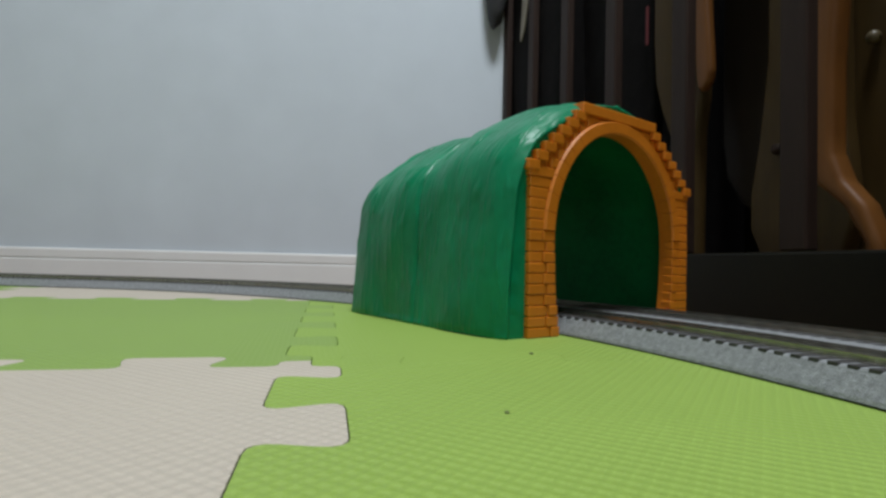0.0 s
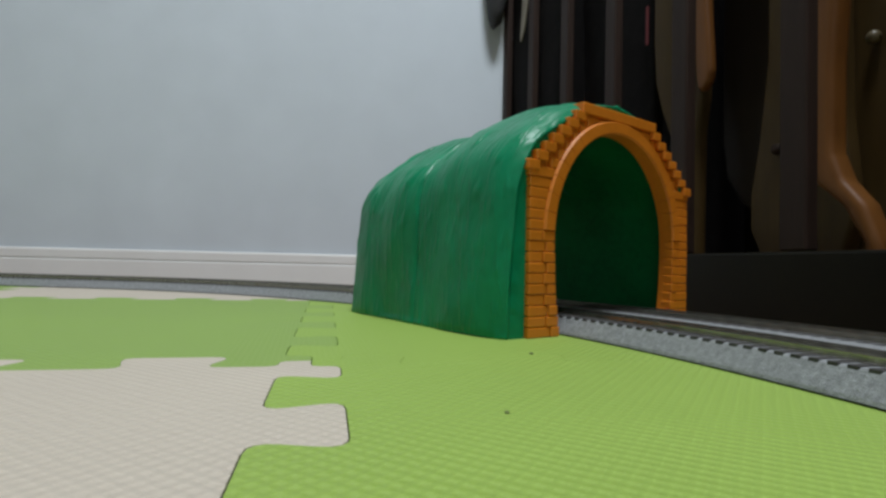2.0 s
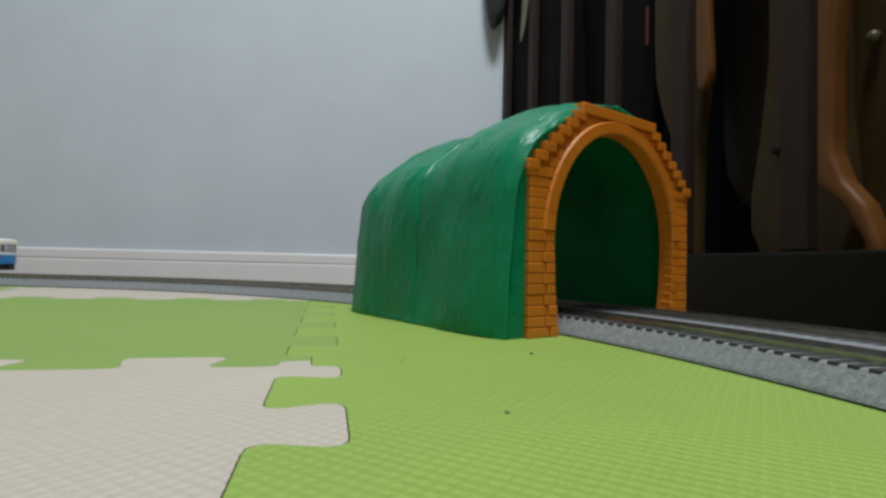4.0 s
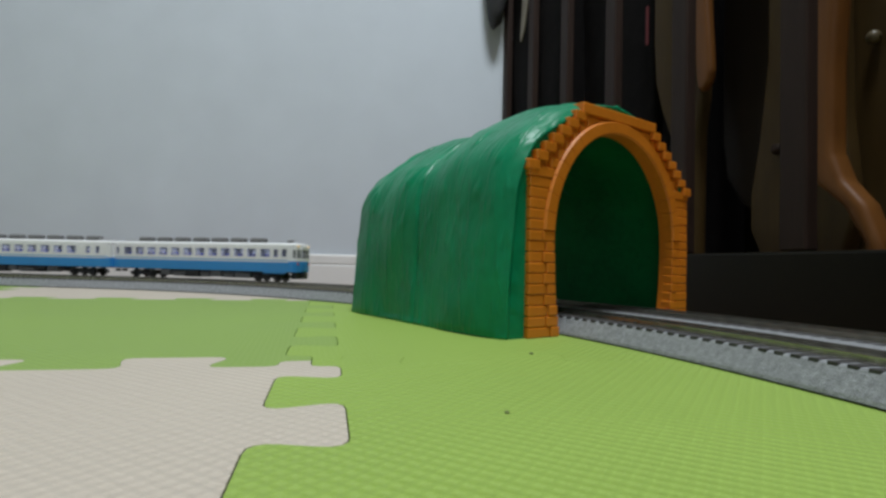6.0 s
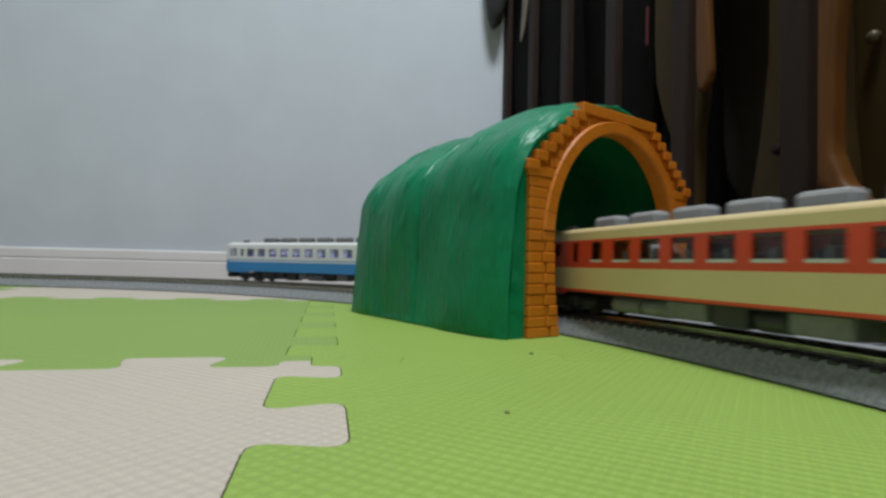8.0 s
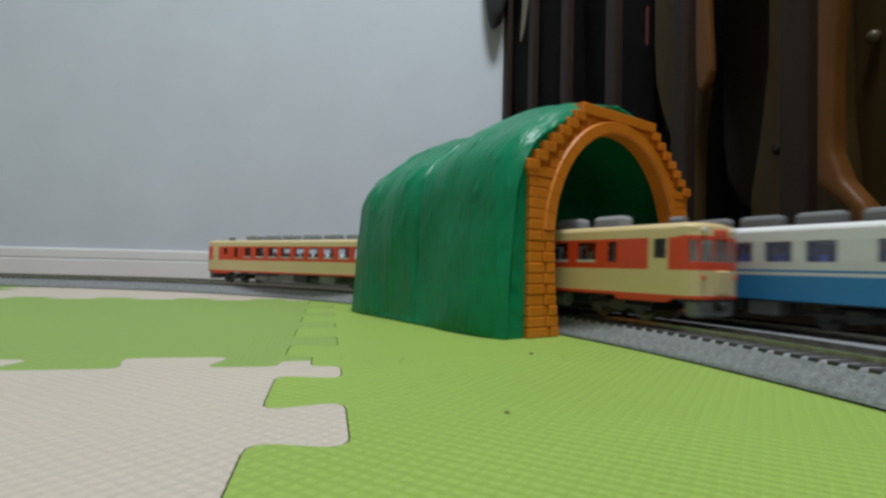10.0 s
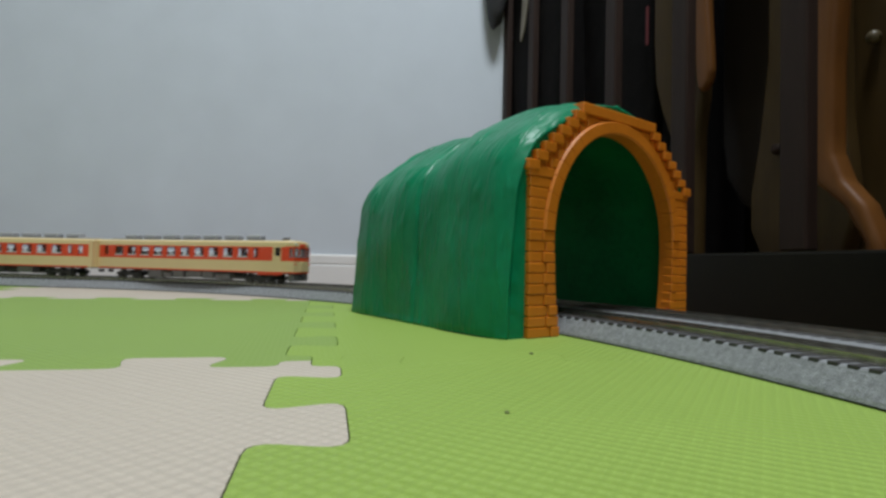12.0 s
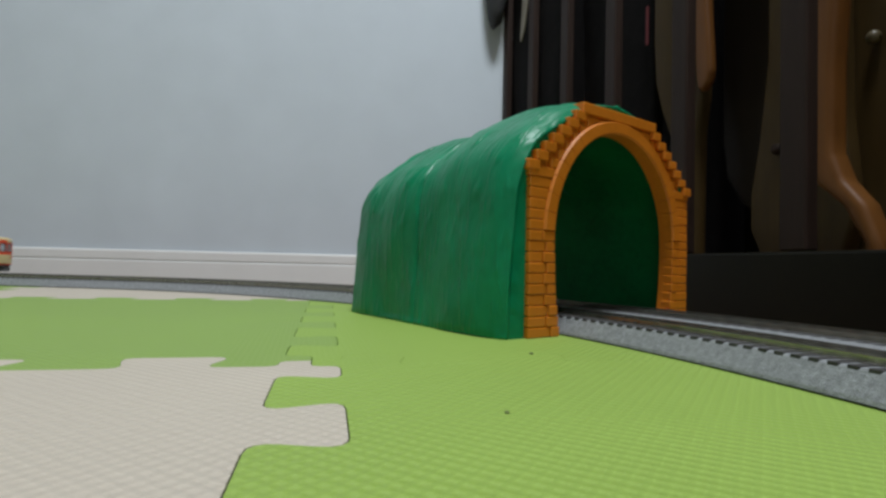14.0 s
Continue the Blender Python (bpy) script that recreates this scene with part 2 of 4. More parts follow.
def build_mats():
    base = pose(MAT_O[0], MAT_O[1], 0, 0, 0, MAT_TURN)
    colours = {(i, j): "b" if (i + j) % 2 == 0 else "g" for i in range(-5, 1) for j in range(-3, 3)}
    del colours[(0, 2)], colours[(-1, 2)]
    colours.update({(0, j): "g" for j in range(-3, 2)})
    for (i, j), c in colours.items():
        x, y = i * TILE, j * TILE
        bottom = seam_line((x, y), (1, 0), 1, H_STEPS)[:-1]
        right = seam_line((x + TILE, y), (0, 1), -1, V_STEPS)[:-1]
        top = seam_line((x, y + TILE), (1, 0), 1, H_STEPS)[:0:-1]
        if i == 0:                                              # cut straight along the rack
            bottom = [q for q in bottom if q.x < BORDER]
            top = [q for q in top if q.x < BORDER]
            right = [Vector((BORDER, bottom[-1].y)), Vector((BORDER, top[0].y))]
        left = seam_line((x, y), (0, 1), -1, V_STEPS)[:0:-1]
        ring = rounded(bottom + right + top + left)
        centre = Vector((x + TILE / 2, y + TILE / 2))
        clean = []
        for p in ring:
            if not clean or (p - clean[-1]).length > 2e-4:
                clean.append(p)
        bm = bmesh.new()
        n = len(clean)

        def inset(k):
            out = []
            for q in range(n):
                d = (clean[(q + 1) % n] - clean[q - 1])
                d = Vector((-d.y, d.x)).normalized() if d.length > 1e-9 else Vector((0, 0))
                out.append(clean[q] + d * k)
            return out
        rings = [[bm.verts.new((p.x - centre.x, p.y - centre.y, z)) for p in inset(k)] for k, z in
                 ((0.00002, FLOOR_Z), (0.00002, -0.00025), (0.00008, -0.00006), (0.00022, 0.0))]
        for lo, hi in zip(rings, rings[1:]):
            for q in range(n):
                bm.faces.new([lo[q], lo[(q + 1) % n], hi[(q + 1) % n], hi[q]])
        for ring_verts, up in ((rings[-1], 1), (rings[0], -1)):
            for tri in tessellate_polygon([[v.co for v in ring_verts]]):
                f = bm.faces.new([ring_verts[q] for q in tri])
                f.normal_update()
                if f.normal.z * up < 0:
                    f.normal_flip()
        green = c == "g"
        # these tiles take the duller, darker green
        is_dull = (i, j) in ((-1, 0), (-2, 1), (-2, -1))
        ob = part("foam_mat_tile", bm, (M_GREEN_DULL if is_dull else M_GREEN) if green else M_BEIGE, at=base @ pose(centre.x - (0.0002 if i < 0 else 0), centre.y, 0))
        tagged(ob, ("dull green" if is_dull else "lime green" if green else "beige") + " foam floor tile with interlocking jigsaw edges", "foam tile", "jigsaw foam tiles")


build_mats()

# ---- the double track: an arc with a straight run behind ----
ARC_C = Vector((-0.4288, 0.0104))
ARC_END, STRAIGHT = math.radians(84), 0.22
R_NEAR, R_FAR = 0.5660, 0.6160
ROAD_HALF, ROAD_TOP, ROAD_Z, RAIL_Z, GAUGE = 0.0200, 0.0150, 0.0085, 0.0107, 0.0145


def track_at(s, r):
    """Place and heading at the way s along an oval track; s = 0 where the arc on the viewer's right begins, s < 0 on the far straight."""
    half = math.pi * r
    s %= 2 * half + 2 * STRAIGHT
    e = lambda a: Vector((math.cos(a), math.sin(a)))
    f = Vector((math.sin(ARC_END), -math.cos(ARC_END)))
    other = ARC_C - f * STRAIGHT
    if s < half:
        a, c = ARC_END - s / r, ARC_C
    elif s < half + STRAIGHT:
        return ARC_C - e(ARC_END) * r - f * (s - half), -f
    elif s < 2 * half + STRAIGHT:
        a, c = ARC_END - (s - STRAIGHT) / r, other
    else:
        return other + e(ARC_END) * r + f * (s - 2 * half - STRAIGHT), f
    return c + e(a) * r, Vector((math.sin(a), -math.cos(a)))


def sweep(bm, prof, r, s0, s1, step, mat=0):
    n = max(2, int((s1 - s0) / step) + 1)
    last = None
    for i in range(n + 1):
        p, f = track_at(s0 + (s1 - s0) * i / n, r)
        out = Vector((-f.y, f.x))
        ring = [bm.verts.new((p.x + out.x * u, p.y + out.y * u, z)) for u, z in prof]
        if last:
            for q in range(len(prof)):
                fc = bm.faces.new([last[q], last[(q + 1) % len(prof)], ring[(q + 1) % len(prof)], ring[q]])
                fc.material_index = mat
        else:
            bm.faces.new(ring)
        last = ring
    bm.faces.new(last[::-1])
    return bm


TIE = 0.0058


def build_track(r, label, inner=0.0):
    S_START, S_END = -0.30, 2 * math.pi * r + 2 * STRAIGHT - 0.3005
    tr = tagged(empty("model_railway_track", pose(0, 0, 0)), label, "track", "double model railway track")
    road = [(-ROAD_HALF - inner + 0.0022, 0.0), (-ROAD_HALF - inner + 0.0022, 0.0006), (-ROAD_HALF - inner, 0.0007), (-ROAD_HALF - inner + 0.0004, 0.0018), (-ROAD_TOP - inner, ROAD_Z - 0.0004), (-ROAD_TOP - inner + 0.001, ROAD_Z), (ROAD_TOP - 0.001, ROAD_Z),
            (ROAD_TOP, ROAD_Z - 0.0004), (ROAD_HALF - 0.0004, 0.0018), (ROAD_HALF, 0.0007), (ROAD_HALF - 0.0022, 0.0006), (ROAD_HALF - 0.0022, 0.0)]
    part("ballast_bed", sweep(bmesh.new(), road, r, S_START, S_END, 0.01), M_BALLAST, tr, "grey speckled ballast bed")
    for side in (-1, 1):
        c = side * GAUGE / 2
        rail = [(c - 0.0011, ROAD_Z), (c - 0.0011, ROAD_Z + 0.0005), (c - 0.0004, ROAD_Z + 0.0009), (c - 0.0004, RAIL_Z - 0.0009), (c - 0.0007, RAIL_Z - 0.0006),
                (c - 0.0007, RAIL_Z), (c + 0.0007, RAIL_Z), (c + 0.0007, RAIL_Z - 0.0006), (c + 0.0004, RAIL_Z - 0.0009), (c + 0.0004, ROAD_Z + 0.0009),
                (c + 0.0011, ROAD_Z + 0.0005), (c + 0.0011, ROAD_Z)]
        part("rail", sweep(bmesh.new(), rail, r, S_START, S_END, 0.01), M_RAIL, tr, "dull nickel rail")
    one = mesh_of("tie", boxed(-0.0016, 0.0016, -0.0153, 0.0153, -0.0010, 0.0003, bevel=0.0002), M_TIE)
    rest = bmesh.new()
    n = int((S_END - S_START) / TIE)
    for i in range(n):
        s = S_START + (i + 0.5) * TIE
        p, f = track_at(s, r)
        m = pose(p.x, p.y, ROAD_Z, 0, 0, math.degrees(math.atan2(f.y, f.x)))
        if -0.30 < s < 0.72:
            t = new("tie", one)
            t.parent, t.matrix_basis = tr, m
        else:
            v0 = len(rest.verts)
            rest.from_mesh(one)
            rest.verts.ensure_lookup_table()
            bmesh.ops.transform(rest, matrix=m, verts=rest.verts[v0:])
    ob = part("far_ties", rest, M_TIE, tr)
    tagged(ob, kind="stuff")


build_track(R_NEAR, "inner model railway track on grey ballast, dark ties")
build_track(R_FAR, "outer model railway track on grey ballast beside the inner one", R_FAR - R_NEAR - 2 * ROAD_HALF)

# ---- the toy tunnel ----
TUN_TURN = 37.0
TUN_AT = Vector((0.03936, 0.2422)) + Vector((math.cos(radians(TUN_TURN)), math.sin(radians(TUN_TURN)))) * 0.0665
TUN_AT += Vector((-math.sin(radians(TUN_TURN)), math.cos(radians(TUN_TURN)))) * 0.0108
TUN_LONG = 0.150


def arch(t, half, spring, top, foot):
    """A point of an arch, t from 0 (left foot) to 1 (right foot): posts that lean in a little at the foot, and a half ellipse."""
    if t < 0.25:
        k = t / 0.25
        return (-half + (1 - k) ** 2 * foot, spring * k)
    if t > 0.75:
        k = (1 - t) / 0.25
        return (half - (1 - k) ** 2 * foot, spring * k)
    a = math.pi * (1 - (t - 0.25) / 0.5)
    return (half * math.cos(a), spring + (top - spring) * math.sin(a))


def gable(t):
    """The outer outline of the portal plate, inside the stepped bricks."""
    pts = [(-0.0655, 0.0), (-0.0665, 0.074), (-0.031, 0.1085), (0.031, 0.1085), (0.0665, 0.074), (0.0655, 0.0)]
    cuts = [0.0, 0.26, 0.42, 0.58, 0.74, 1.0]
    for (p, q, a, b) in zip(pts, pts[1:], cuts, cuts[1:]):
        if t <= b:
            k = (t - a) / (b - a)
            return (p[0] + (q[0] - p[0]) * k, p[1] + (q[1] - p[1]) * k)
    return pts[-1]


def ring_plate(bm, inner, outer, y0, y1, n=64):
    rows = []
    for i in range(n + 1):
        t = i / n
        a, b = inner(t), outer(t)
        rows.append([bm.verts.new((p[0], y, p[1])) for p, y in ((a, y0), (b, y0), (b, y1), (a, y1))])
    for r, s in zip(rows, rows[1:]):
        for k in range(4):
            bm.faces.new([r[k], r[(k + 1) % 4], s[(k + 1) % 4], s[k]])
    bm.faces.new(rows[0])
    bm.faces.new(rows[-1][::-1])
    return bm


def hill(c, back):
    """Half section of the green hill at c from 0 (foot) to 1 (ridge), as width and height."""
    pts = [(0.0785, 0.0), (0.0775, 0.025), (0.0765, 0.050), (0.0735, 0.072), (0.0660, 0.0865), (0.0515, 0.0995), (0.0330, 0.1115), (0.0150, 0.1150), (0.0, 0.1160)]
    x = c * (len(pts) - 1)
    i = min(int(x), len(pts) - 2)
    k = x - i
    p0, p1, p2, p3 = pts[max(i - 1, 0)], pts[i], pts[i + 1], pts[min(i + 2, len(pts) - 1)]
    w = [0.5 * (2 * b + (d - a) * k + (2 * a - 5 * b + 4 * d - e) * k * k + (3 * b - a - 3 * d + e) * k ** 3) for a, b, d, e in zip(p0, p1, p2, p3)]
    return w


def build_tunnel():
    tun = tagged(empty("toy_tunnel", pose(TUN_AT.x, TUN_AT.y, 0, 0, 0, TUN_TURN)),
                 "green plastic toy hill tunnel with an orange brick portal", "toy tunnel")
    # the green hill, a thin shell in two humps with a crease between
    bm = bmesh.new()
    NA, NB, rows = 200, 220, []
    for j in range(NB + 1):
        back = -0.0075 + TUN_LONG * j / NB
        k = (back + 0.0075) / TUN_LONG
        row = []
        for i in range(NA + 1):
            c = 1 - abs(1 - 2 * i / NA)
            w, z = hill(c, back)
            side = -1 if i < NA / 2 else 1
            cut = 0.066 + 0.010 * (c - 0.3)                     # the crease leans back towards the ridge
            crease = math.exp(-((back - cut) / (0.0020 if back < cut else 0.0012)) ** 2)
            front = math.exp(-((back - 0.020) / 0.022) ** 2)
            dip = math.exp(-((back - cut) / 0.016) ** 2)
            hump = 1 + 0.016 * front * c + 0.030 * front * math.sin(math.pi * c) ** 2 * (c > 0.02) - 0.050 * dip * max(0, c - 0.35) - 0.055 * max(0, k - 0.45) * c - 0.15 * max(0, k - 0.5) * (1 - c)
            end = max(0, (k - 0.80) / 0.20) ** 2
            hump *= 1 - 0.050 * end * c
            m = hump - 0.085 * crease * (0.10 + 0.90 * min(1, max(0, 2.2 * c - 0.25))) * min(1, (1 - c) * 8)
            lip = max(0, 1 - (back + 0.0075) / 0.010) ** 2
            q = Vector((side * 3.1 + w * 20, z * 18, back * 34))
            relief = noise.noise(q) * 0.0020 + noise.noise(q * 2.4) * 0.0006
            # flowing streaks down the flanks
            run = back * 260 + (z - 0.05) * 85 + 1.5 * noise.noise(q * 1.7)
            streak = noise.noise(Vector((run, z * 26 + w * 20, side * 5.0)))
            relief += streak * 0.00007 * min(1, z * 40)
            dash = noise.noise(Vector((back * 210 + z * 75, z * 80 - back * 25, side * 5.0 + 1.3)))
            relief += 0.0024 * max(0, dash - 0.22) * min(1, max(0, (c - 0.15) * 4)) * min(1, max(0, (0.88 - c) * 5))
            relief *= 1 - 0.7 * c ** 2
            bulge = 0.0022 * math.sin(back * 62 + z * 30) * (1 - c)
            x = (w - (0.0 if side < 0 else 0.012 * (1 - c))) * m - 0.0050 * lip * (1 if c > 0.3 else 0.35 + 2.2 * c) + (relief + bulge) * (1 if z > 0.002 else 0.6)
            zz = z * m + relief * min(1, z * 60) - 0.0040 * lip * c * min(1, (1 - c) * 2.5)
            if i == 0 or i == NA:
                zz = 0
            row.append(bm.verts.new((side * max(0, x) if c < 0.98 else side * w, back, max(0, zz))))
        rows.append(row)
    for a, b in zip(rows, rows[1:]):
        for i in range(NA):
            bm.faces.new([a[i], a[i + 1], b[i + 1], b[i]])
    ob = part("hill_shell", bm, M_TUNNEL, tun, "glossy green moulded plastic", smooth=True)
    sol = ob.modifiers.new("thickness", "SOLIDIFY")
    sol.thickness, sol.offset = 0.0022, 1
    # smooth inner lining; its darker green paints the shade inside
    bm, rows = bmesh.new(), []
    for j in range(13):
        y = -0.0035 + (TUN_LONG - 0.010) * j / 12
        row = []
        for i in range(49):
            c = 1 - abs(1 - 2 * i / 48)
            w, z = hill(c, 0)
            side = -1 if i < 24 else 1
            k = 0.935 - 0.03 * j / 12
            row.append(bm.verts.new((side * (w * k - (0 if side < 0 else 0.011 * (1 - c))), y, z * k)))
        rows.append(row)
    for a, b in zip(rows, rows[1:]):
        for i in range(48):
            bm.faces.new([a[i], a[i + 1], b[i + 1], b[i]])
    lining = part("inner_lining", bm, M_TUNNEL_SHADED, tun, "dull green plastic inner wall, coloured darker for the shade inside", smooth=True)
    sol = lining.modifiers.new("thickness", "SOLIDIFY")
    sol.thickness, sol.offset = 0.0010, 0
    # unseen end piece, added to keep light out of the rear opening
    rear_block_outline = lambda t: (lambda w: (w[0] * 0.93 * (-1 if t < 0.5 else 1), w[1] * 0.955))(hill(1 - abs(1 - 2 * t), 0))
    part("rear_light_block", ring_plate(bmesh.new(), lambda t: arch(t, 0.0505, 0.046, 0.0985, 0.003), rear_block_outline, TUN_LONG - 0.0125, TUN_LONG - 0.0095), M_TUNNEL_SHADED, tun)
    flange = lambda t: (lambda w: ((w[0] - 0.0038 * min(1, 0.35 + 2.2 * (1 - abs(1 - 2 * t)))) * (1 + 0.020 * math.sin(math.pi * (1 - abs(1 - 2 * t))) ** 2) * -1 if t < 0.5 else w[0] - 0.002 - 0.012 * (2 * abs(t - 0.5)), w[1] * (1 + 0.020 * math.sin(math.pi * (1 - abs(1 - 2 * t))) ** 2) - 0.0034 * (1 - abs(1 - 2 * t)) * min(1, abs(1 - 2 * t) * 2.5)))(hill(1 - abs(1 - 2 * t), 0))
    part("front_flange", ring_plate(bmesh.new(), lambda t: (gable(t)[0] * 0.97, gable(t)[1] * 0.985), flange, -0.0076, -0.0055), M_TUNNEL, tun)
    # portal plate, arch band and bricks
    inner = lambda t: arch(t, 0.0505, 0.046, 0.1025, 0.0042)
    part("portal_plate", ring_plate(bmesh.new(), inner, gable, -0.0080, -0.0022), M_ORANGE, tun, "orange plastic portal")
    def voussoir(name, t0, t1, n):
        """A stretch of the raised band round the opening."""
        bm, rows = bmesh.new(), []
        for i in range(n + 1):
            t = t0 + (t1 - t0) * i / n
            a, b = arch(t, 0.0503, 0.046, 0.1023, 0.0042), arch(t, 0.0580, 0.046, 0.1090, 0.0042)
            at = lambda k: (a[0] + (b[0] - a[0]) * k, a[1] + (b[1] - a[1]) * k)
            rows.append([bm.verts.new((p[0], y, p[1])) for p, y in ((a, -0.0045), (a, -0.0102), (at(0.12), -0.0111), (at(0.88), -0.0111), (b, -0.0102), (b, -0.0045))])
        for r, s in zip(rows, rows[1:]):
            for k in range(6):
                bm.faces.new([r[k], r[(k + 1) % 6], s[(k + 1) % 6], s[k]])
        bm.faces.new(rows[0])
        bm.faces.new(rows[-1][::-1])
        part(name, bm, M_ORANGE, tun)
    for i in range(6):
        t0, t1 = 0.2590 + i * 0.0232, 0.2815 + i * 0.0232
        voussoir("brick", t0, t1, 3)
        voussoir("brick", 1 - t1, 1 - t0, 3)
    voussoir("arch_band", 0.398, 0.602, 30)
    rnd = random.Random(4)

    def brick(x0, x1, z0, z1, y0=-0.0100, y1=-0.005):
        j = rnd.uniform(-0.0002, 0.0002)
        part("brick", boxed(min(x0, x1), max(x0, x1), y0 + j, y1, z0, z1, bevel=0.0006, segs=2), M_ORANGE, tun)
    course = 0.0785 / 16
    for side in (-1, 1):
        for i in range(16):
            z0, z1 = i * course + 0.0001, (i + 1) * course - 0.0001
            zm = (z0 + z1) / 2
            k = min(1, zm / 0.046)
            edge_in = 0.0500 - (1 - k) ** 2 * 0.0042 if zm < 0.0475 else 0.0505 * math.sqrt(max(0, 1 - ((zm - 0.046) / 0.0565) ** 2))
            split = edge_in + 0.0072 + (0.0010 if i % 2 else -0.0010)
            if zm < 0.0475:
                brick(side * (edge_in + 0.0003), side * (split - 0.0001), z0, z1, y0=-0.0107)
            elif zm > 0.05:
                split = 0.058 * math.sqrt(max(0, 1 - ((zm - 0.046) / 0.063) ** 2)) - 0.0005
            brick(side * (split + 0.0001), side * (0.0668 + 0.0006 * (i == 15)), z0, z1, y0=-0.0101)
        # stepped bricks up the gable, with small dark sockets between
        for i in range(8):
            x = 0.0690 - i * 0.00535
            z = 0.0785 + i * 0.0047
            if i < 7:
                brick(side * x, side * (x - 0.0078), z - 0.0021, z + 0.0026, y0=-0.0110, y1=-0.001)
                brick(side * (x - 0.0102), side * (x - 0.0160), z - 0.0046, z + 0.0002, y0=-0.0100)
    brick(-0.0315, 0.0315, 0.1085, 0.1140, y0=-0.0108, y1=-0.001)
    brick(-0.0290, 0.0290, 0.1050, 0.1080, y0=-0.0092)


build_tunnel()

# ---- the slatted rack and what stands behind it ----
RACK_AT, RACK_WAY = Vector((0.1602, 1.05)), Vector((0.2153, -0.9766))
RACK_TURN = math.degrees(math.atan2(RACK_WAY.y, RACK_WAY.x))
RACK = pose(RACK_AT.x, RACK_AT.y, 0, 0, 0, RACK_TURN)     # x runs along the rack towards the viewer, y is behind it
STORE = pose(0.1706, 1.05, 0, 0, 0, math.degrees(math.atan2(-0.974, 0.2265)))     # the row of things behind it, a little askew


def build_rack():
    rack = tagged(empty("slatted_rack", RACK @ pose(0, 0, FLOOR_Z)), "dark brown wooden rack with upright slats and a low board", "rack")
    part("bottom_board", boxed(-0.170, 1.25, 0.0, 0.022, 0.0, 0.0655, bevel=0.0025, segs=2), M_RACKBOARD, rack, "black-brown bottom board")
    part("top_rail", boxed(-0.170, 1.25, -0.004, 0.026, 0.93, 0.99, bevel=0.003), M_RACK, rack)
    slat = mesh_of("slat", boxed(-0.0135, 0.0135, 0.002, 0.015, 0.066, 0.93, bevel=0.002, segs=2), M_RACK)
    for i in range(-1, 9):
        s = new("slat", slat)
        s.parent, s.matrix_basis = rack, pose(i * 0.1522, 0, 0)


def blade(bm, spine, y0, y1, bevel=0.004):
    """A flat piece cut along a spine of (x, z, half width)."""
    left = [(x - w, z) for x, z, w in spine]
    right = [(x + w, z) for x, z, w in spine][::-1]
    out = left + right
    lo = [bm.verts.new((x, y0, z)) for x, z in out]
    hi = [bm.verts.new((x, y1, z)) for x, z in out]
    n, m = len(out), len(spine)
    for i in range(n):
        bm.faces.new([lo[i], lo[(i + 1) % n], hi[(i + 1) % n], hi[i]])
    for i in range(m - 1):
        for v in (lo, hi):
            bm.faces.new([v[i], v[i + 1], v[n - 2 - i], v[n - 1 - i]])
    bmesh.ops.remove_doubles(bm, verts=bm.verts, dist=1e-6)
    bmesh.ops.recalc_face_normals(bm, faces=bm.faces)
    if bevel:
        es = [e for e in bm.edges if len(e.link_faces) == 2 and e.calc_face_angle(0) > 1.0]
        bmesh.ops.bevel(bm, geom=es, offset=bevel, segments=3, affect="EDGES", profile=0.5)
    return bm


def smooth_spine(keys, n=28):
    """Glide through keys (x, z, half width)."""
    out = []
    for i in range(n + 1):
        x = (len(keys) - 1) * i / n
        j = min(int(x), len(keys) - 2)
        k = x - j
        k = k * k * (3 - 2 * k) * 0.5 + k * 0.5
        out.append(tuple(a + (b - a) * k for a, b in zip(keys[j], keys[j + 1])))
    return out


def behind(name, bm, mat, label, category, smooth=True):
    ob = part(name, bm, mat, at=STORE, smooth=smooth)
    return tagged(ob, label, category)


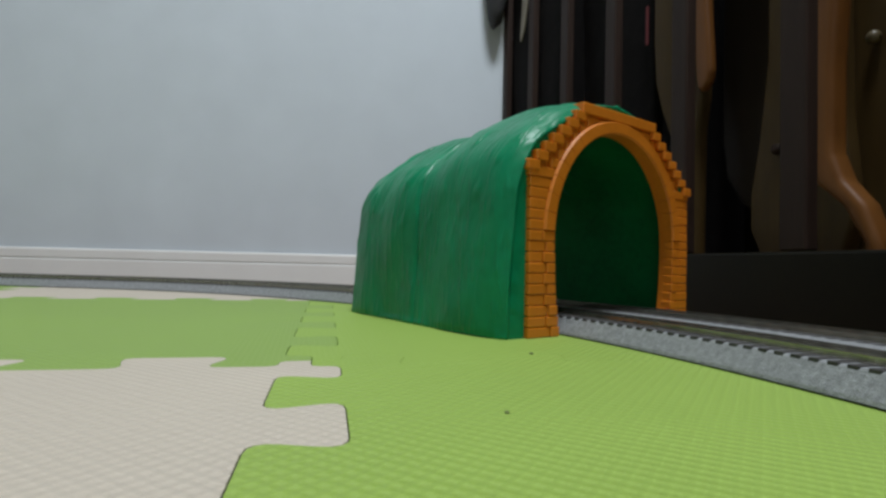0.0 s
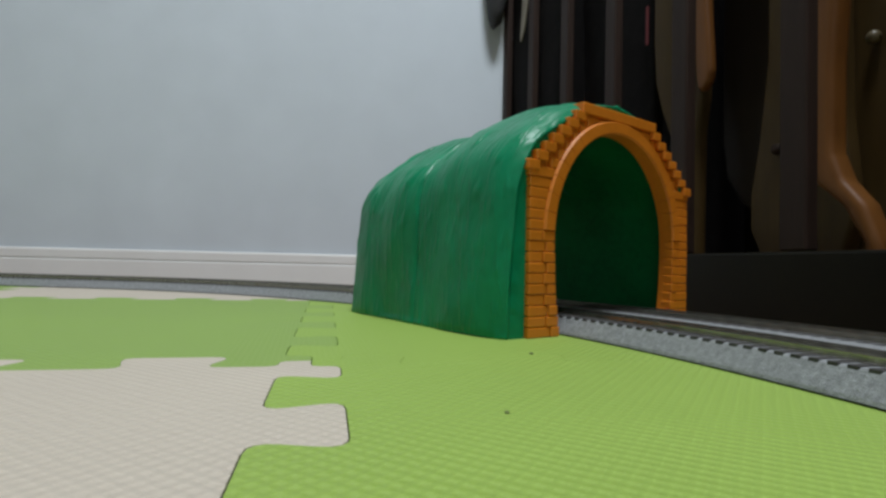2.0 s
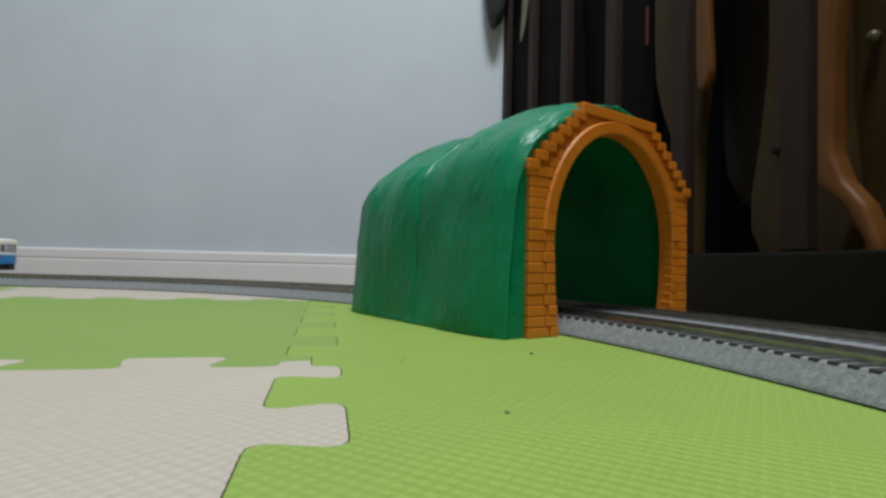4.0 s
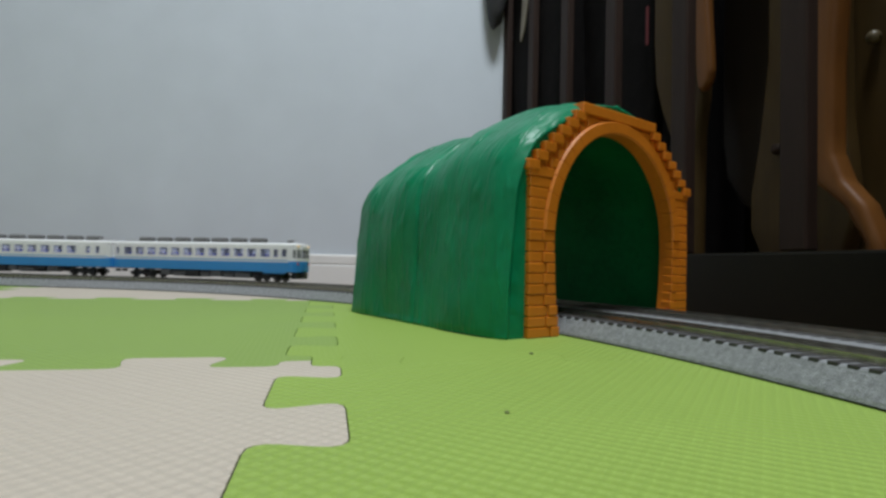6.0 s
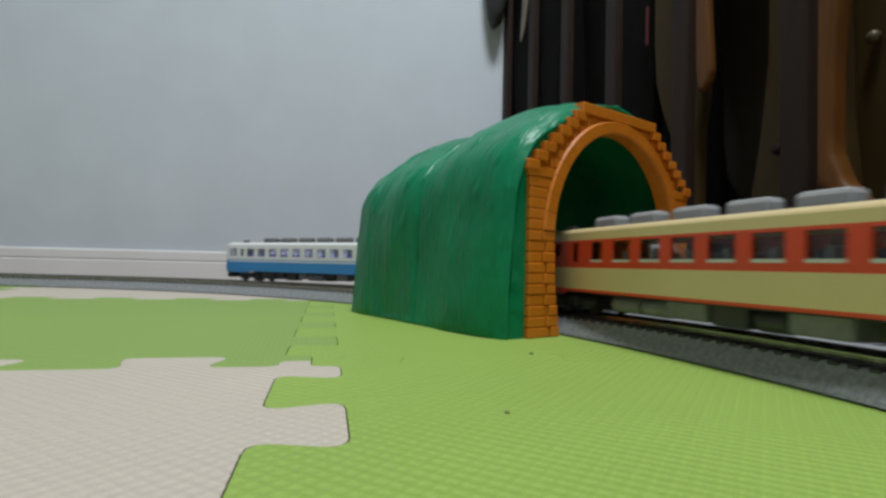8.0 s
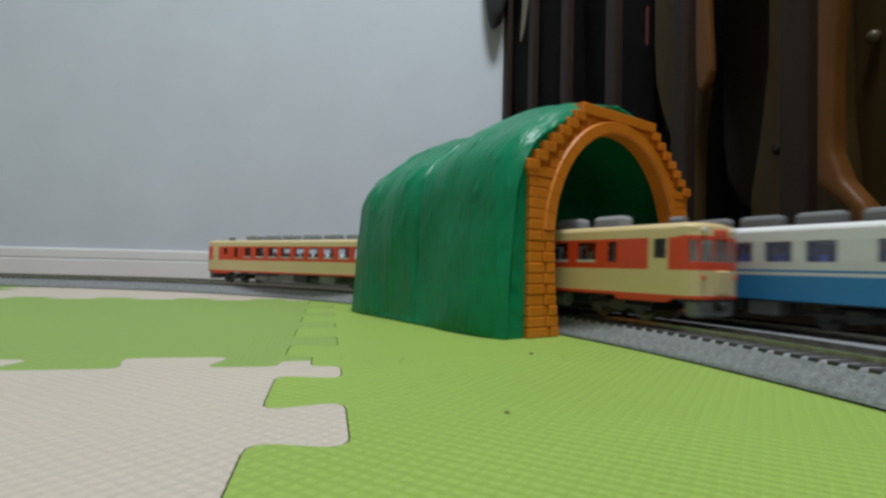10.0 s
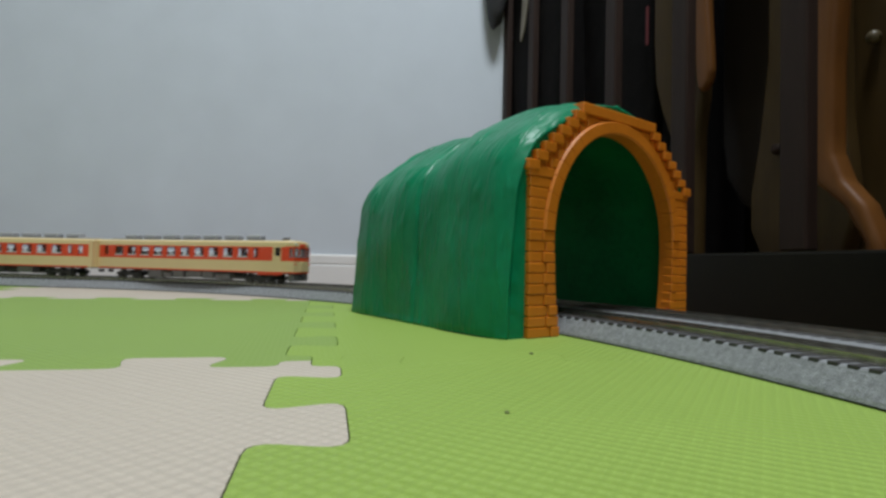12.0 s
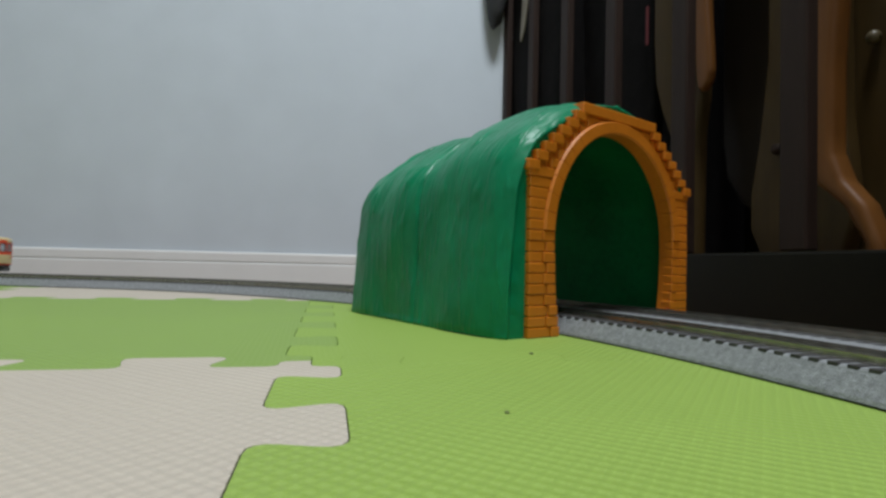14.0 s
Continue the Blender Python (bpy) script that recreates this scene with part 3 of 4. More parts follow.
def build_stored_things():
    F = FLOOR_Z
    behind("carved_wood_frame", blade(bmesh.new(), smooth_spine([(0.632, F, 0.006), (0.629, 0.058, 0.007), (0.613, 0.092, 0.010), (0.590, 0.115, 0.0135), (0.580, 0.142, 0.013),
           (0.581, 0.22, 0.012), (0.585, 0.30, 0.014), (0.587, 0.60, 0.014)]), 0.040, 0.062, 0.006),
           M_AMBER, "glossy amber wood frame with a curved foot, behind the slats", "wooden frame")
    tan = behind("wooden_panel", blade(bmesh.new(), smooth_spine([(0.534, F, 0.034), (0.531, 0.050, 0.048), (0.528, 0.080, 0.0600), (0.527, 0.12, 0.0590), (0.530, 0.18, 0.050),
                 (0.534, 0.27, 0.043), (0.534, 0.60, 0.044)]), 0.070, 0.088, 0.004), M_TAN, "dull olive-brown wooden panel with a curved edge, behind the slats", "wooden panel")
    behind("curved_wood_back", blade(bmesh.new(), smooth_spine([(0.385, F, 0.022), (0.385, 0.20, 0.025), (0.378, 0.245, 0.040), (0.371, 0.29, 0.048), (0.369, 0.35, 0.051), (0.369, 0.60, 0.050)]),
           0.046, 0.064, 0.006), M_TAN, "rounded brown wooden back board, behind the slats", "wooden board")
    behind("amber_wood_post", blade(bmesh.new(), smooth_spine([(0.432, 0.246, 0.003), (0.4345, 0.253, 0.009), (0.4350, 0.266, 0.012), (0.432, 0.31, 0.012), (0.425, 0.39, 0.011), (0.423, 0.60, 0.011)]), 0.033, 0.0445, 0.004),
           M_AMBER, "slim amber wooden post, behind the slats", "wooden post")
    behind("rounded_dark_board", blade(bmesh.new(), smooth_spine([(0.487, 0.078, 0.004), (0.478, 0.092, 0.020), (0.462, 0.118, 0.040), (0.452, 0.150, 0.053), (0.449, 0.20, 0.058), (0.449, 0.60, 0.058)]),
           0.098, 0.112, 0.004), M_DARKWOOD, "dark brown wooden board with a rounded lower corner, behind the slats", "wooden board")
    b = behind("brown_cabinet_door", boxed(0.540, 0.98, 0.090, 0.108, F, 0.62, bevel=0.003), M_TAN, "brown wooden cabinet door with a round knob, behind the slats", "cabinet door", False)
    k = bmesh.new()
    bmesh.ops.create_uvsphere(k, u_segments=16, v_segments=10, radius=0.0062)
    part("knob", k, M_KNOB, b, "round tan knob", pose(0.597, 0.084, 0.249), smooth=True)
    k = bmesh.new()
    bmesh.ops.create_uvsphere(k, u_segments=14, v_segments=8, radius=0.006)
    part("peg", k, M_RACK, tan, "small dark peg", pose(0.508, 0.067, 0.163), smooth=True)
    # dark bags hanging behind the slats
    for x0, x1, y in ((-0.174, 0.10, 0.017), (0.09, 0.30, 0.06), (0.285, 0.345, 0.075)):
        bm = bmesh.new()
        box(bm, x0, x1, y, y + 0.10, F, 0.75)
        bmesh.ops.subdivide_edges(bm, edges=bm.edges[:], cuts=14, use_grid_fill=True)
        for v in bm.verts:
            edge = min(v.co.x - x0, x1 - v.co.x, 0.02) / 0.02
            d = noise.noise(Vector((v.co.x * 16, v.co.y * 10, v.co.z * 7 + x0 * 9))) * (0.006 if x0 < -0.1 else 0.012)
            if v.co.z > F + 0.01:
                v.co.y += d - 0.008 * edge
                v.co.x += d * 0.4
        bag = behind("black_cloth_bag", bm, M_BLACK, "black cloth bag with soft folds, behind the slats", "bag")
        if x0 > 0.2:
            part("label_tab", boxed(0.3030, 0.3085, y - 0.0315, y - 0.0290, 0.352, 0.408, bevel=0.001), M_RED, bag, "small red woven label")
    # board added behind everything to block light and keep the gaps dark
    bm = boxed(-0.15, 1.25, 0.185, 0.205, F, 0.98, bevel=0.003)
    behind("back_light_block", bm, M_RACKBOARD, "black-brown board added behind the rack to block light", "board", False)


build_rack()
build_stored_things()


def build_hanging_things():
    bm = bmesh.new()
    bmesh.ops.create_uvsphere(bm, u_segments=24, v_segments=16, radius=1)
    for v in bm.verts:
        d = 1 + 0.10 * noise.noise(v.co * 2.2)
        v.co = Vector((v.co.x * 0.050 * d - 0.140, v.co.y * 0.028 * d - 0.034, v.co.z * 0.19 * d + 0.745))
    behind("grey_cloth_bag", bm, M_GREYCLOTH, "grey cloth bag hanging at the wall end of the rack", "bag")
    bm = blade(bmesh.new(), smooth_spine([(-0.098, 0.515, 0.002), (-0.090, 0.535, 0.010), (-0.076, 0.59, 0.016), (-0.070, 0.92, 0.016)]), 0.007, 0.011, 0.0008)
    behind("hanging_strap", bm, M_STRAP, "pale cloth strap with a pointed end, hanging between slats", "strap")


build_hanging_things()


def build_crumbs():
    for x, y, size in ((0.0148, 0.1195, 0.0006), (0.0335, 0.2010, 0.0008)):
        bm = bmesh.new()
        bmesh.ops.create_icosphere(bm, subdivisions=2, radius=size)
        for v in bm.verts:
            v.co *= 1 + 0.35 * noise.noise(v.co * 1400)
            v.co.z *= 0.6
        ob = part("crumb", bm, M_CRUMB, at=pose(x, y, size * 0.4))
        tagged(ob, "tiny dark crumb lying on the green foam mat", "crumb")


build_crumbs()

# ---- the two trains: two diesel railcars each ----
CAR, CAR_HALF = 0.2345, 0.0160            # body length and half width
PITCH, PITCH_CREAM = 0.2360, 0.2422                            # from coupling to coupling
FLOOR_H, SILL_H = 0.0107, 0.0394          # lower edge of the side and its upper edge, over the rails
PIVOT = 0.0800

M_CREAM = material("cream_paint", (0.72, 0.565, 0.29), 0.35, scale=40, vary=0.04, fine=600, bump=0.03)
M_VERMILION = material("vermilion_paint", (0.72, 0.065, 0.018), 0.35, scale=40, vary=0.05, fine=600, bump=0.03)
M_WHITE = material("ivory_white_paint", (0.80, 0.80, 0.79), 0.35, scale=40, vary=0.03, fine=600, bump=0.03)
M_BLUE = material("sky_blue_paint", (0.036, 0.265, 0.59), 0.35, scale=40, vary=0.05, fine=600, bump=0.03)
M_PALE = material("pale_grey_paint", (0.62, 0.62, 0.60), 0.3, scale=80, vary=0.05, bump=0)
M_ROOF = material("grey_roof", (0.20, 0.20, 0.20), 0.6, scale=80, vary=0.1)
M_VENT = material("light_grey_vent", (0.36, 0.36, 0.36), 0.5, scale=80, vary=0.1)
M_UNDER = material("dark_underframe", (0.030, 0.030, 0.030), 0.55, scale=150, vary=0.3)
M_BOXES = material("grey_equipment", (0.17, 0.17, 0.17), 0.5, scale=150, vary=0.3)
M_WHEEL = material("steel_wheel", (0.10, 0.095, 0.09), 0.35, metal=0.8)
M_SEAT = material("blue_seat", (0.14, 0.17, 0.90), 0.7, scale=150, vary=0.15)
M_SEAT2 = material("grey_seat", (0.16, 0.16, 0.18), 0.7, scale=150, vary=0.15)
M_GLASS = clear("window_glass", (0.96, 0.97, 0.98), 0.04, 0.97)
M_GLASS_BLUE = clear("blue_tinted_plastic_glass", (0.93, 0.94, 1.0), 0.05, 0.97, ((0.55, 0.60, 1.0), 0.13))
M_SMOKE = clear("cab_glass", (0.62, 0.64, 0.66), 0.05, 0.9, ((0.50, 0.50, 0.50), 0.28))
M_LAMPS = material("lamp_lens", (0.75, 0.72, 0.6), 0.15)

def saloon_windows(blue, layout):
    """Middles of the wide windows of a car, from the cab's end."""
    if blue:
        return [0.0813 - 0.0161 * i for i in range(12)] if layout < 0 else [0.0760 - 0.0162 * i for i in range(10)]
    return [0.0655 - 0.0171 * i for i in range(10)] if layout < 0 else [0.0385 - 0.0170 * i for i in range(8)]


def side_openings(blue, layout):
    """Openings (x0, x1, z0, z1) along a side: saloon windows, narrow door and washroom windows, and the cab's side window."""
    z = (0.0258, 0.0338) if blue else (0.0245, 0.0333)
    if blue:
        wide = saloon_windows(blue, layout)
        slim = [-0.1110, 0.0938] if layout < 0 else [0.0885, -0.0905, -0.1020]
    else:
        wide = saloon_windows(blue, layout)
        slim = [-0.1060, 0.0800] if layout < 0 else [0.0725, -0.0955, -0.1070]
    o = [(c - 0.0055, c + 0.0055, *z) for c in wide] + [(c - 0.0024, c + 0.0024, *z) for c in slim]
    if not blue and layout > 0:
        return sorted(o + [(0.0858, 0.0908, 0.0272, z[1]), (0.0515, 0.0597, *z)])
    return sorted(o + ([(0.0972, 0.1018, 0.0262, 0.0340), (0.1026, 0.1076, 0.0262, 0.0340)] if blue and layout > 0 else [(0.1008, 0.1066, 0.0262, 0.0340)]))


def railcar(livery, layout):
    """One railcar, its cab towards +x, standing on rails at z = 0. layout: which of the two rows of windows it has."""
    blue = livery == "blue"
    top, low, band = (M_WHITE, M_BLUE, M_WHITE) if blue else (M_CREAM, M_CREAM, M_VERMILION)
    car = empty("railcar", pose(0, 0, 0))
    long = CAR if blue else CAR + 0.005
    x0, x1 = -long / 2, long / 2
    # body shell: sides in strips round the openings
    mats = [top, low, band, M_VERMILION if not blue else M_BLUE]
    if blue:
        colour = lambda x, z: 1 if z < 0.0205 else 0 if z < 0.0218 else 1 if z < 0.0227 else 0
        levels = [FLOOR_H, 0.0205, 0.0218, 0.0227]
    else:
        colour = lambda x, z: 3 if z < 0.0119 else 1 if z < 0.0217 else (2 if z < 0.0344 and not 0.0985 < x < 0.1075 else 0)
        levels = [FLOOR_H, 0.0119, 0.0217, 0.0344]
    bm = bmesh.new()
    for sgn in (-1, 1):
        ops = side_openings(blue, layout)
        xs = sorted({x0 + 0.004, x1 - 0.008, 0.0985, 0.1075, *(v for o in ops for v in o[:2])})
        zs = sorted({SILL_H - 0.0015, *levels, *(v for o in ops for v in o[2:])})
        for xa, xb in zip(xs, xs[1:]):
            for za, zb in zip(zs, zs[1:]):
                xm, zm = (xa + xb) / 2, (za + zb) / 2
                if any(o[0] < xm < o[1] and o[2] < zm < o[3] for o in ops):
                    continue
                lean = lambda z: CAR_HALF - 0.0006 * max(0, (z - 0.030) / 0.010)
                f = bm.faces.new([bm.verts.new((x, sgn * lean(z), z)) for x, z in ((xa, za), (xb, za), (xb, zb), (xa, zb))])
                f.material_index = colour(xm, zm)
    bmesh.ops.remove_doubles(bm, verts=bm.verts, dist=1e-5)
    body = part("body", bm, mats, car, "painted body side")
    sol = body.modifiers.new("thickness", "SOLIDIFY")
    sol.thickness, sol.offset = 0.0008, 0
    # roof: rounded section with cream or white shoulders
    bm = bmesh.new()
    prof = []
    for i in range(17):
        a = math.pi * i / 16
        c, s = math.cos(a), math.sin(a)
        prof.append((0.0158 * math.copysign(abs(c) ** 0.75, c), SILL_H - 0.0015 + 0.0030 * abs(s) ** 0.8))
    rows = []
    for x, k, wide in ((x0, 0.92, 0.99), (x0 + 0.002, 1.0, 1.0), (x1 - 0.014, 1.0, 1.0), (x1 - 0.0082, 0.97, 0.99), (x1 - 0.0045, 0.86, 0.94), (x1 - 0.0028, 0.66, 0.84), (x1 - 0.0021, 0.38, 0.74)):
        rows.append([bm.verts.new((x, y * wide, SILL_H - 0.0015 + (z - SILL_H + 0.0015) * k)) for y, z in prof])
    for q, (r, s) in enumerate(zip(rows, rows[1:])):
        for i in range(16):
            f = bm.faces.new([r[i], r[i + 1], s[i + 1], s[i]])
            f.material_index = 1 if (5 <= i <= 10 if blue else 4 <= i <= 11) and q < 2 else 0
    bm.faces.new(rows[0])
    bm.faces.new(rows[-1][::-1])
    part("roof", bm, [top, M_ROOF], car, "rounded roof", smooth=True)
    # roof equipment: low cooler boxes in a row
    for i in range(7):
        c = -0.0855 + i * 0.0246 if blue else -0.088 + i * 0.0258
        h, w = (0.0090, 0.0036) if blue else (0.0085, 0.0042)
        part("roof_cooler", boxed(c - h, c + h, -w, w, 0.0400, 0.0460, bevel=0.0018, segs=2), M_ROOF if blue else M_VENT, car, "grey roof cooler")
    part("roof_pipe", boxed(-0.112, -0.094, -0.006, 0.006, 0.0402, 0.0424, bevel=0.001), M_VENT, car)
    part("horn", tube(bmesh.new(), (0, 0.0422), 0.0018, 0.098, 0.104), M_ROOF, car)
    # gangway end
    bm = boxed(x0 + 0.0002, x0 + 0.0041, -0.0159, 0.0159, FLOOR_H, 0.0214, mat=0)
    box(bm, x0 + 0.0002, x0 + 0.0041, -0.0155, 0.0155, 0.0214, SILL_H - 0.001, mat=1)
    part("end_wall", bm, [low, top], car, "painted gangway end")
    part("gangway", boxed(x0 - 0.0018, x0 + 0.0028, -0.0055, 0.0055, 0.0120, 0.0365, bevel=0.0006), M_UNDER, car, "black gangway bellows")
    # cab: a slightly raked front wrapped round the corners
    ring = lambda z, k: [(x1 - 0.0082, -0.0160 * k), (x1 - 0.0040, -0.0154 * k), (x1 - 0.0012 - 0.0011 * max(0, (z - 0.024) / 0.016), -0.0120 * k), (x1 - 0.0011 * max(0, (z - 0.024) / 0.016), -0.0045),
                         (x1 - 0.0011 * max(0, (z - 0.024) / 0.016), 0.0045), (x1 - 0.0012 - 0.0011 * max(0, (z - 0.024) / 0.016), 0.0120 * k), (x1 - 0.0040, 0.0154 * k), (x1 - 0.0082, 0.0160 * k)]
    bm = bmesh.new()
    hs = [FLOOR_H, 0.0119, 0.0217, 0.0250, 0.0335, 0.0350, SILL_H - 0.001]
    lv = [[bm.verts.new((x, y, z)) for x, y in ring(z, 1 - 0.03 * max(0, (z - 0.03) / 0.01))] for z in hs]
    for a, (lo, hi) in enumerate(zip(lv, lv[1:])):
        zm = (hs[a] + hs[a + 1]) / 2
        for i in range(7):
            if a == 3 and i in (1, 2, 3, 4, 5):
                continue
            f = bm.faces.new([lo[i], lo[i + 1], hi[i + 1], hi[i]])
            if blue:
                f.material_index = 1 if zm < 0.0217 else 0
            else:
                f.material_index = 3 if zm < 0.0119 else 1 if zm < 0.0217 else (2 if zm < 0.0350 else 0)
    cab = part("cab_front", bm, mats, car, "painted cab front with wrap-round windows")
    sol = cab.modifiers.new("thickness", "SOLIDIFY")
    sol.thickness, sol.offset = 0.0007, -1
    for i in (1, 2, 3, 4, 5):
        bm = bmesh.new()
        lo, hi = ring(0.0250, 0.97), ring(0.0335, 0.96)
        bm.faces.new([bm.verts.new(p) for p in ((*lo[i], 0.0250), (*lo[i + 1], 0.0250), (*hi[i + 1], 0.0335), (*hi[i], 0.0335))])
        part("windscreen", bm, M_SMOKE, cab)
    part("front_door", boxed(x1 - 0.001, x1 + 0.0006, -0.0042, 0.0042, 0.0125, 0.0216, bevel=0.0004), low if blue else M_CREAM, cab)
    part("door_top", boxed(x1 - 0.0025, x1 + 0.0002, -0.0042, 0.0042, 0.0337, 0.0374, bevel=0.0004), top if blue else M_VERMILION, cab)
    for y in (-0.0046, 0.0046, -0.0119, 0.0119):
        part("window_post", boxed(x1 - 0.0030 - 0.2 * max(0, abs(y) - 0.006), x1 - 0.0002 - 0.2 * max(0, abs(y) - 0.006), y - 0.0005, y + 0.0005, 0.0216, 0.0345), band, cab)
    for y in (-0.0095, 0.0095):
        part("headlight", tube(bmesh.new(), (y, 0.0372), 0.0012, x1 - 0.004, x1 - 0.0004), M_LAMPS, cab, "round headlight")
        part("tail_light", tube(bmesh.new(), (y * 1.15, 0.0190), 0.0009, x1 - 0.003, x1 - 0.0004), M_VERMILION, cab, "small red tail light")
    part("front_skirt", boxed(x1 - 0.008, x1 - 0.002, -0.0125, 0.0125, 0.0035, FLOOR_H, bevel=0.0012), M_UNDER if blue else M_BOXES, car)
    # step boxes under the cab doors
    for sgn in (-1, 1):
        bm = bmesh.new()
        outline = [(x1 - 0.0390, FLOOR_H + 0.0002), (x1 - 0.0370, FLOOR_H - 0.0018), (x1 - 0.0130, FLOOR_H - 0.0018), (x1 - 0.0100, FLOOR_H + 0.0002)]
        ends = [[bm.verts.new((x, sgn * y, z)) for x, z in outline] for y in (CAR_HALF - 0.0010, CAR_HALF + 0.0002)]
        for q in range(4):
            bm.faces.new([ends[0][q], ends[0][(q + 1) % 4], ends[1][(q + 1) % 4], ends[1][q]])
        bm.faces.new(ends[0])
        bm.faces.new(ends[1][::-1])
        part("door_step", bm, M_BLUE if blue else M_VERMILION, car)
    # panes with a bright lower rail, and seats behind them
    for sgn in (-1, 1):
        for o in side_openings(blue, layout):
            y = sgn * (CAR_HALF - 0.0008)
            p = part("window_pane", boxed(o[0] - 0.0003, o[1] + 0.0003, min(y, y - sgn * 0.0003), max(y, y - sgn * 0.0003), o[2] - 0.0003, o[3] + 0.0003), M_GLASS_BLUE if blue else M_GLASS, body)
            if not blue and o[1] - o[0] > 0.008:
                part("window_rail", boxed(o[0], o[1], sgn * CAR_HALF - 0.0005, sgn * CAR_HALF + 0.0005, o[2] - 0.0002, o[2] + 0.0009), M_PALE, body, "bright window rail")
    part("cabin_floor", boxed(x0 + 0.005, x1 - 0.006, -0.0150, 0.0150, FLOOR_H + 0.001, 0.0165), M_SEAT if blue else M_SEAT2, car, "moulded seat tray")
    for c in saloon_windows(blue, layout):
        for y in (-0.0095, 0.0095):
            bm = bmesh.new()
            box(bm, c - 0.0006, c + 0.0012, y - 0.0050, y + 0.0050, 0.0165, 0.0288 if blue else 0.0290, bevel=0.0004)
            box(bm, c - 0.0042, c + 0.0043, y - 0.0055, y + 0.0055, 0.0165, 0.0225, bevel=0.0004)
            part("seat", bm, M_SEAT if blue else M_SEAT2, car, "blue seat pair" if blue else "grey seat pair")
    part("cab_bulkhead", boxed(0.0985, 0.0995, -0.0152, 0.0152, 0.0165, SILL_H - 0.002), M_UNDER, car)
    # underframe and equipment
    part("underframe", boxed(x0 + 0.003, x1 - 0.004, -0.0140, 0.0140, FLOOR_H - 0.0008, FLOOR_H + 0.0008), M_UNDER, car)
    rnd = random.Random(11 if blue else 23)
    x = -0.052
    while x < 0.048:
        w = rnd.uniform(0.008, 0.019)
        for sgn in (-1, 1):
            d = rnd.uniform(0.0045, 0.0075)
            if rnd.random() < 0.3:
                bm = tube(bmesh.new(), (sgn * 0.0095, FLOOR_H - 0.0042), 0.0034, x, x + w)
            else:
                bm = boxed(x, x + w, min(sgn * 0.0045, sgn * 0.0138), max(sgn * 0.0045, sgn * 0.0138), FLOOR_H - d - 0.0005, FLOOR_H, bevel=0.0006)
            part("equipment_box", bm, M_BOXES if rnd.random() < 0.6 else M_UNDER, car)
        x += w + rnd.uniform(0.001, 0.004)
    # bogies
    for px in (-PIVOT, PIVOT):
        bogie = part("bogie", boxed(px - 0.014, px + 0.014, -0.0095, 0.0095, 0.0050, 0.0088, bevel=0.0006), M_UNDER, car, "black bogie frame")
        for sgn in (-1, 1):
            bm = boxed(px - 0.0165, px + 0.0165, min(sgn * 0.0098, sgn * 0.0118), max(sgn * 0.0098, sgn * 0.0118), 0.0042, 0.0072, bevel=0.0006)
            for ax in (-0.0115, 0.0115):
                box(bm, px + ax - 0.0026, px + ax + 0.0026, min(sgn * 0.0098, sgn * 0.0125), max(sgn * 0.0098, sgn * 0.0125), 0.0026, 0.0070, bevel=0.0004)
            box(bm, px - 0.0040, px + 0.0040, min(sgn * 0.0098, sgn * 0.0122), max(sgn * 0.0098, sgn * 0.0122), 0.0034, 0.0086, bevel=0.0004)
            part("side_frame", bm, M_UNDER, bogie)
        for ax in (-0.0115, 0.0115):
            bm = bmesh.new()
            tube(bm, (px + ax, 0.0049), 0.0010, -0.0098, 0.0098, "y", 8)
            for sgn in (-1, 1):
                a, b = sorted((sgn * 0.0064, sgn * 0.0086))
                tube(bm, (px + ax, 0.0049), 0.0049, a, b, "y", 20)
            part("wheelset", bm, M_WHEEL, bogie, "steel wheelset")
    part("coupler", boxed(x1 - 0.004, x1 + 0.0018, -0.0014, 0.0014, 0.0062, 0.0090, bevel=0.0004), M_UNDER, car)
    part("coupler", boxed(x0 - 0.0018, x0 + 0.004, -0.0014, 0.0014, 0.0062, 0.0090, bevel=0.0004), M_UNDER, car)
    return car


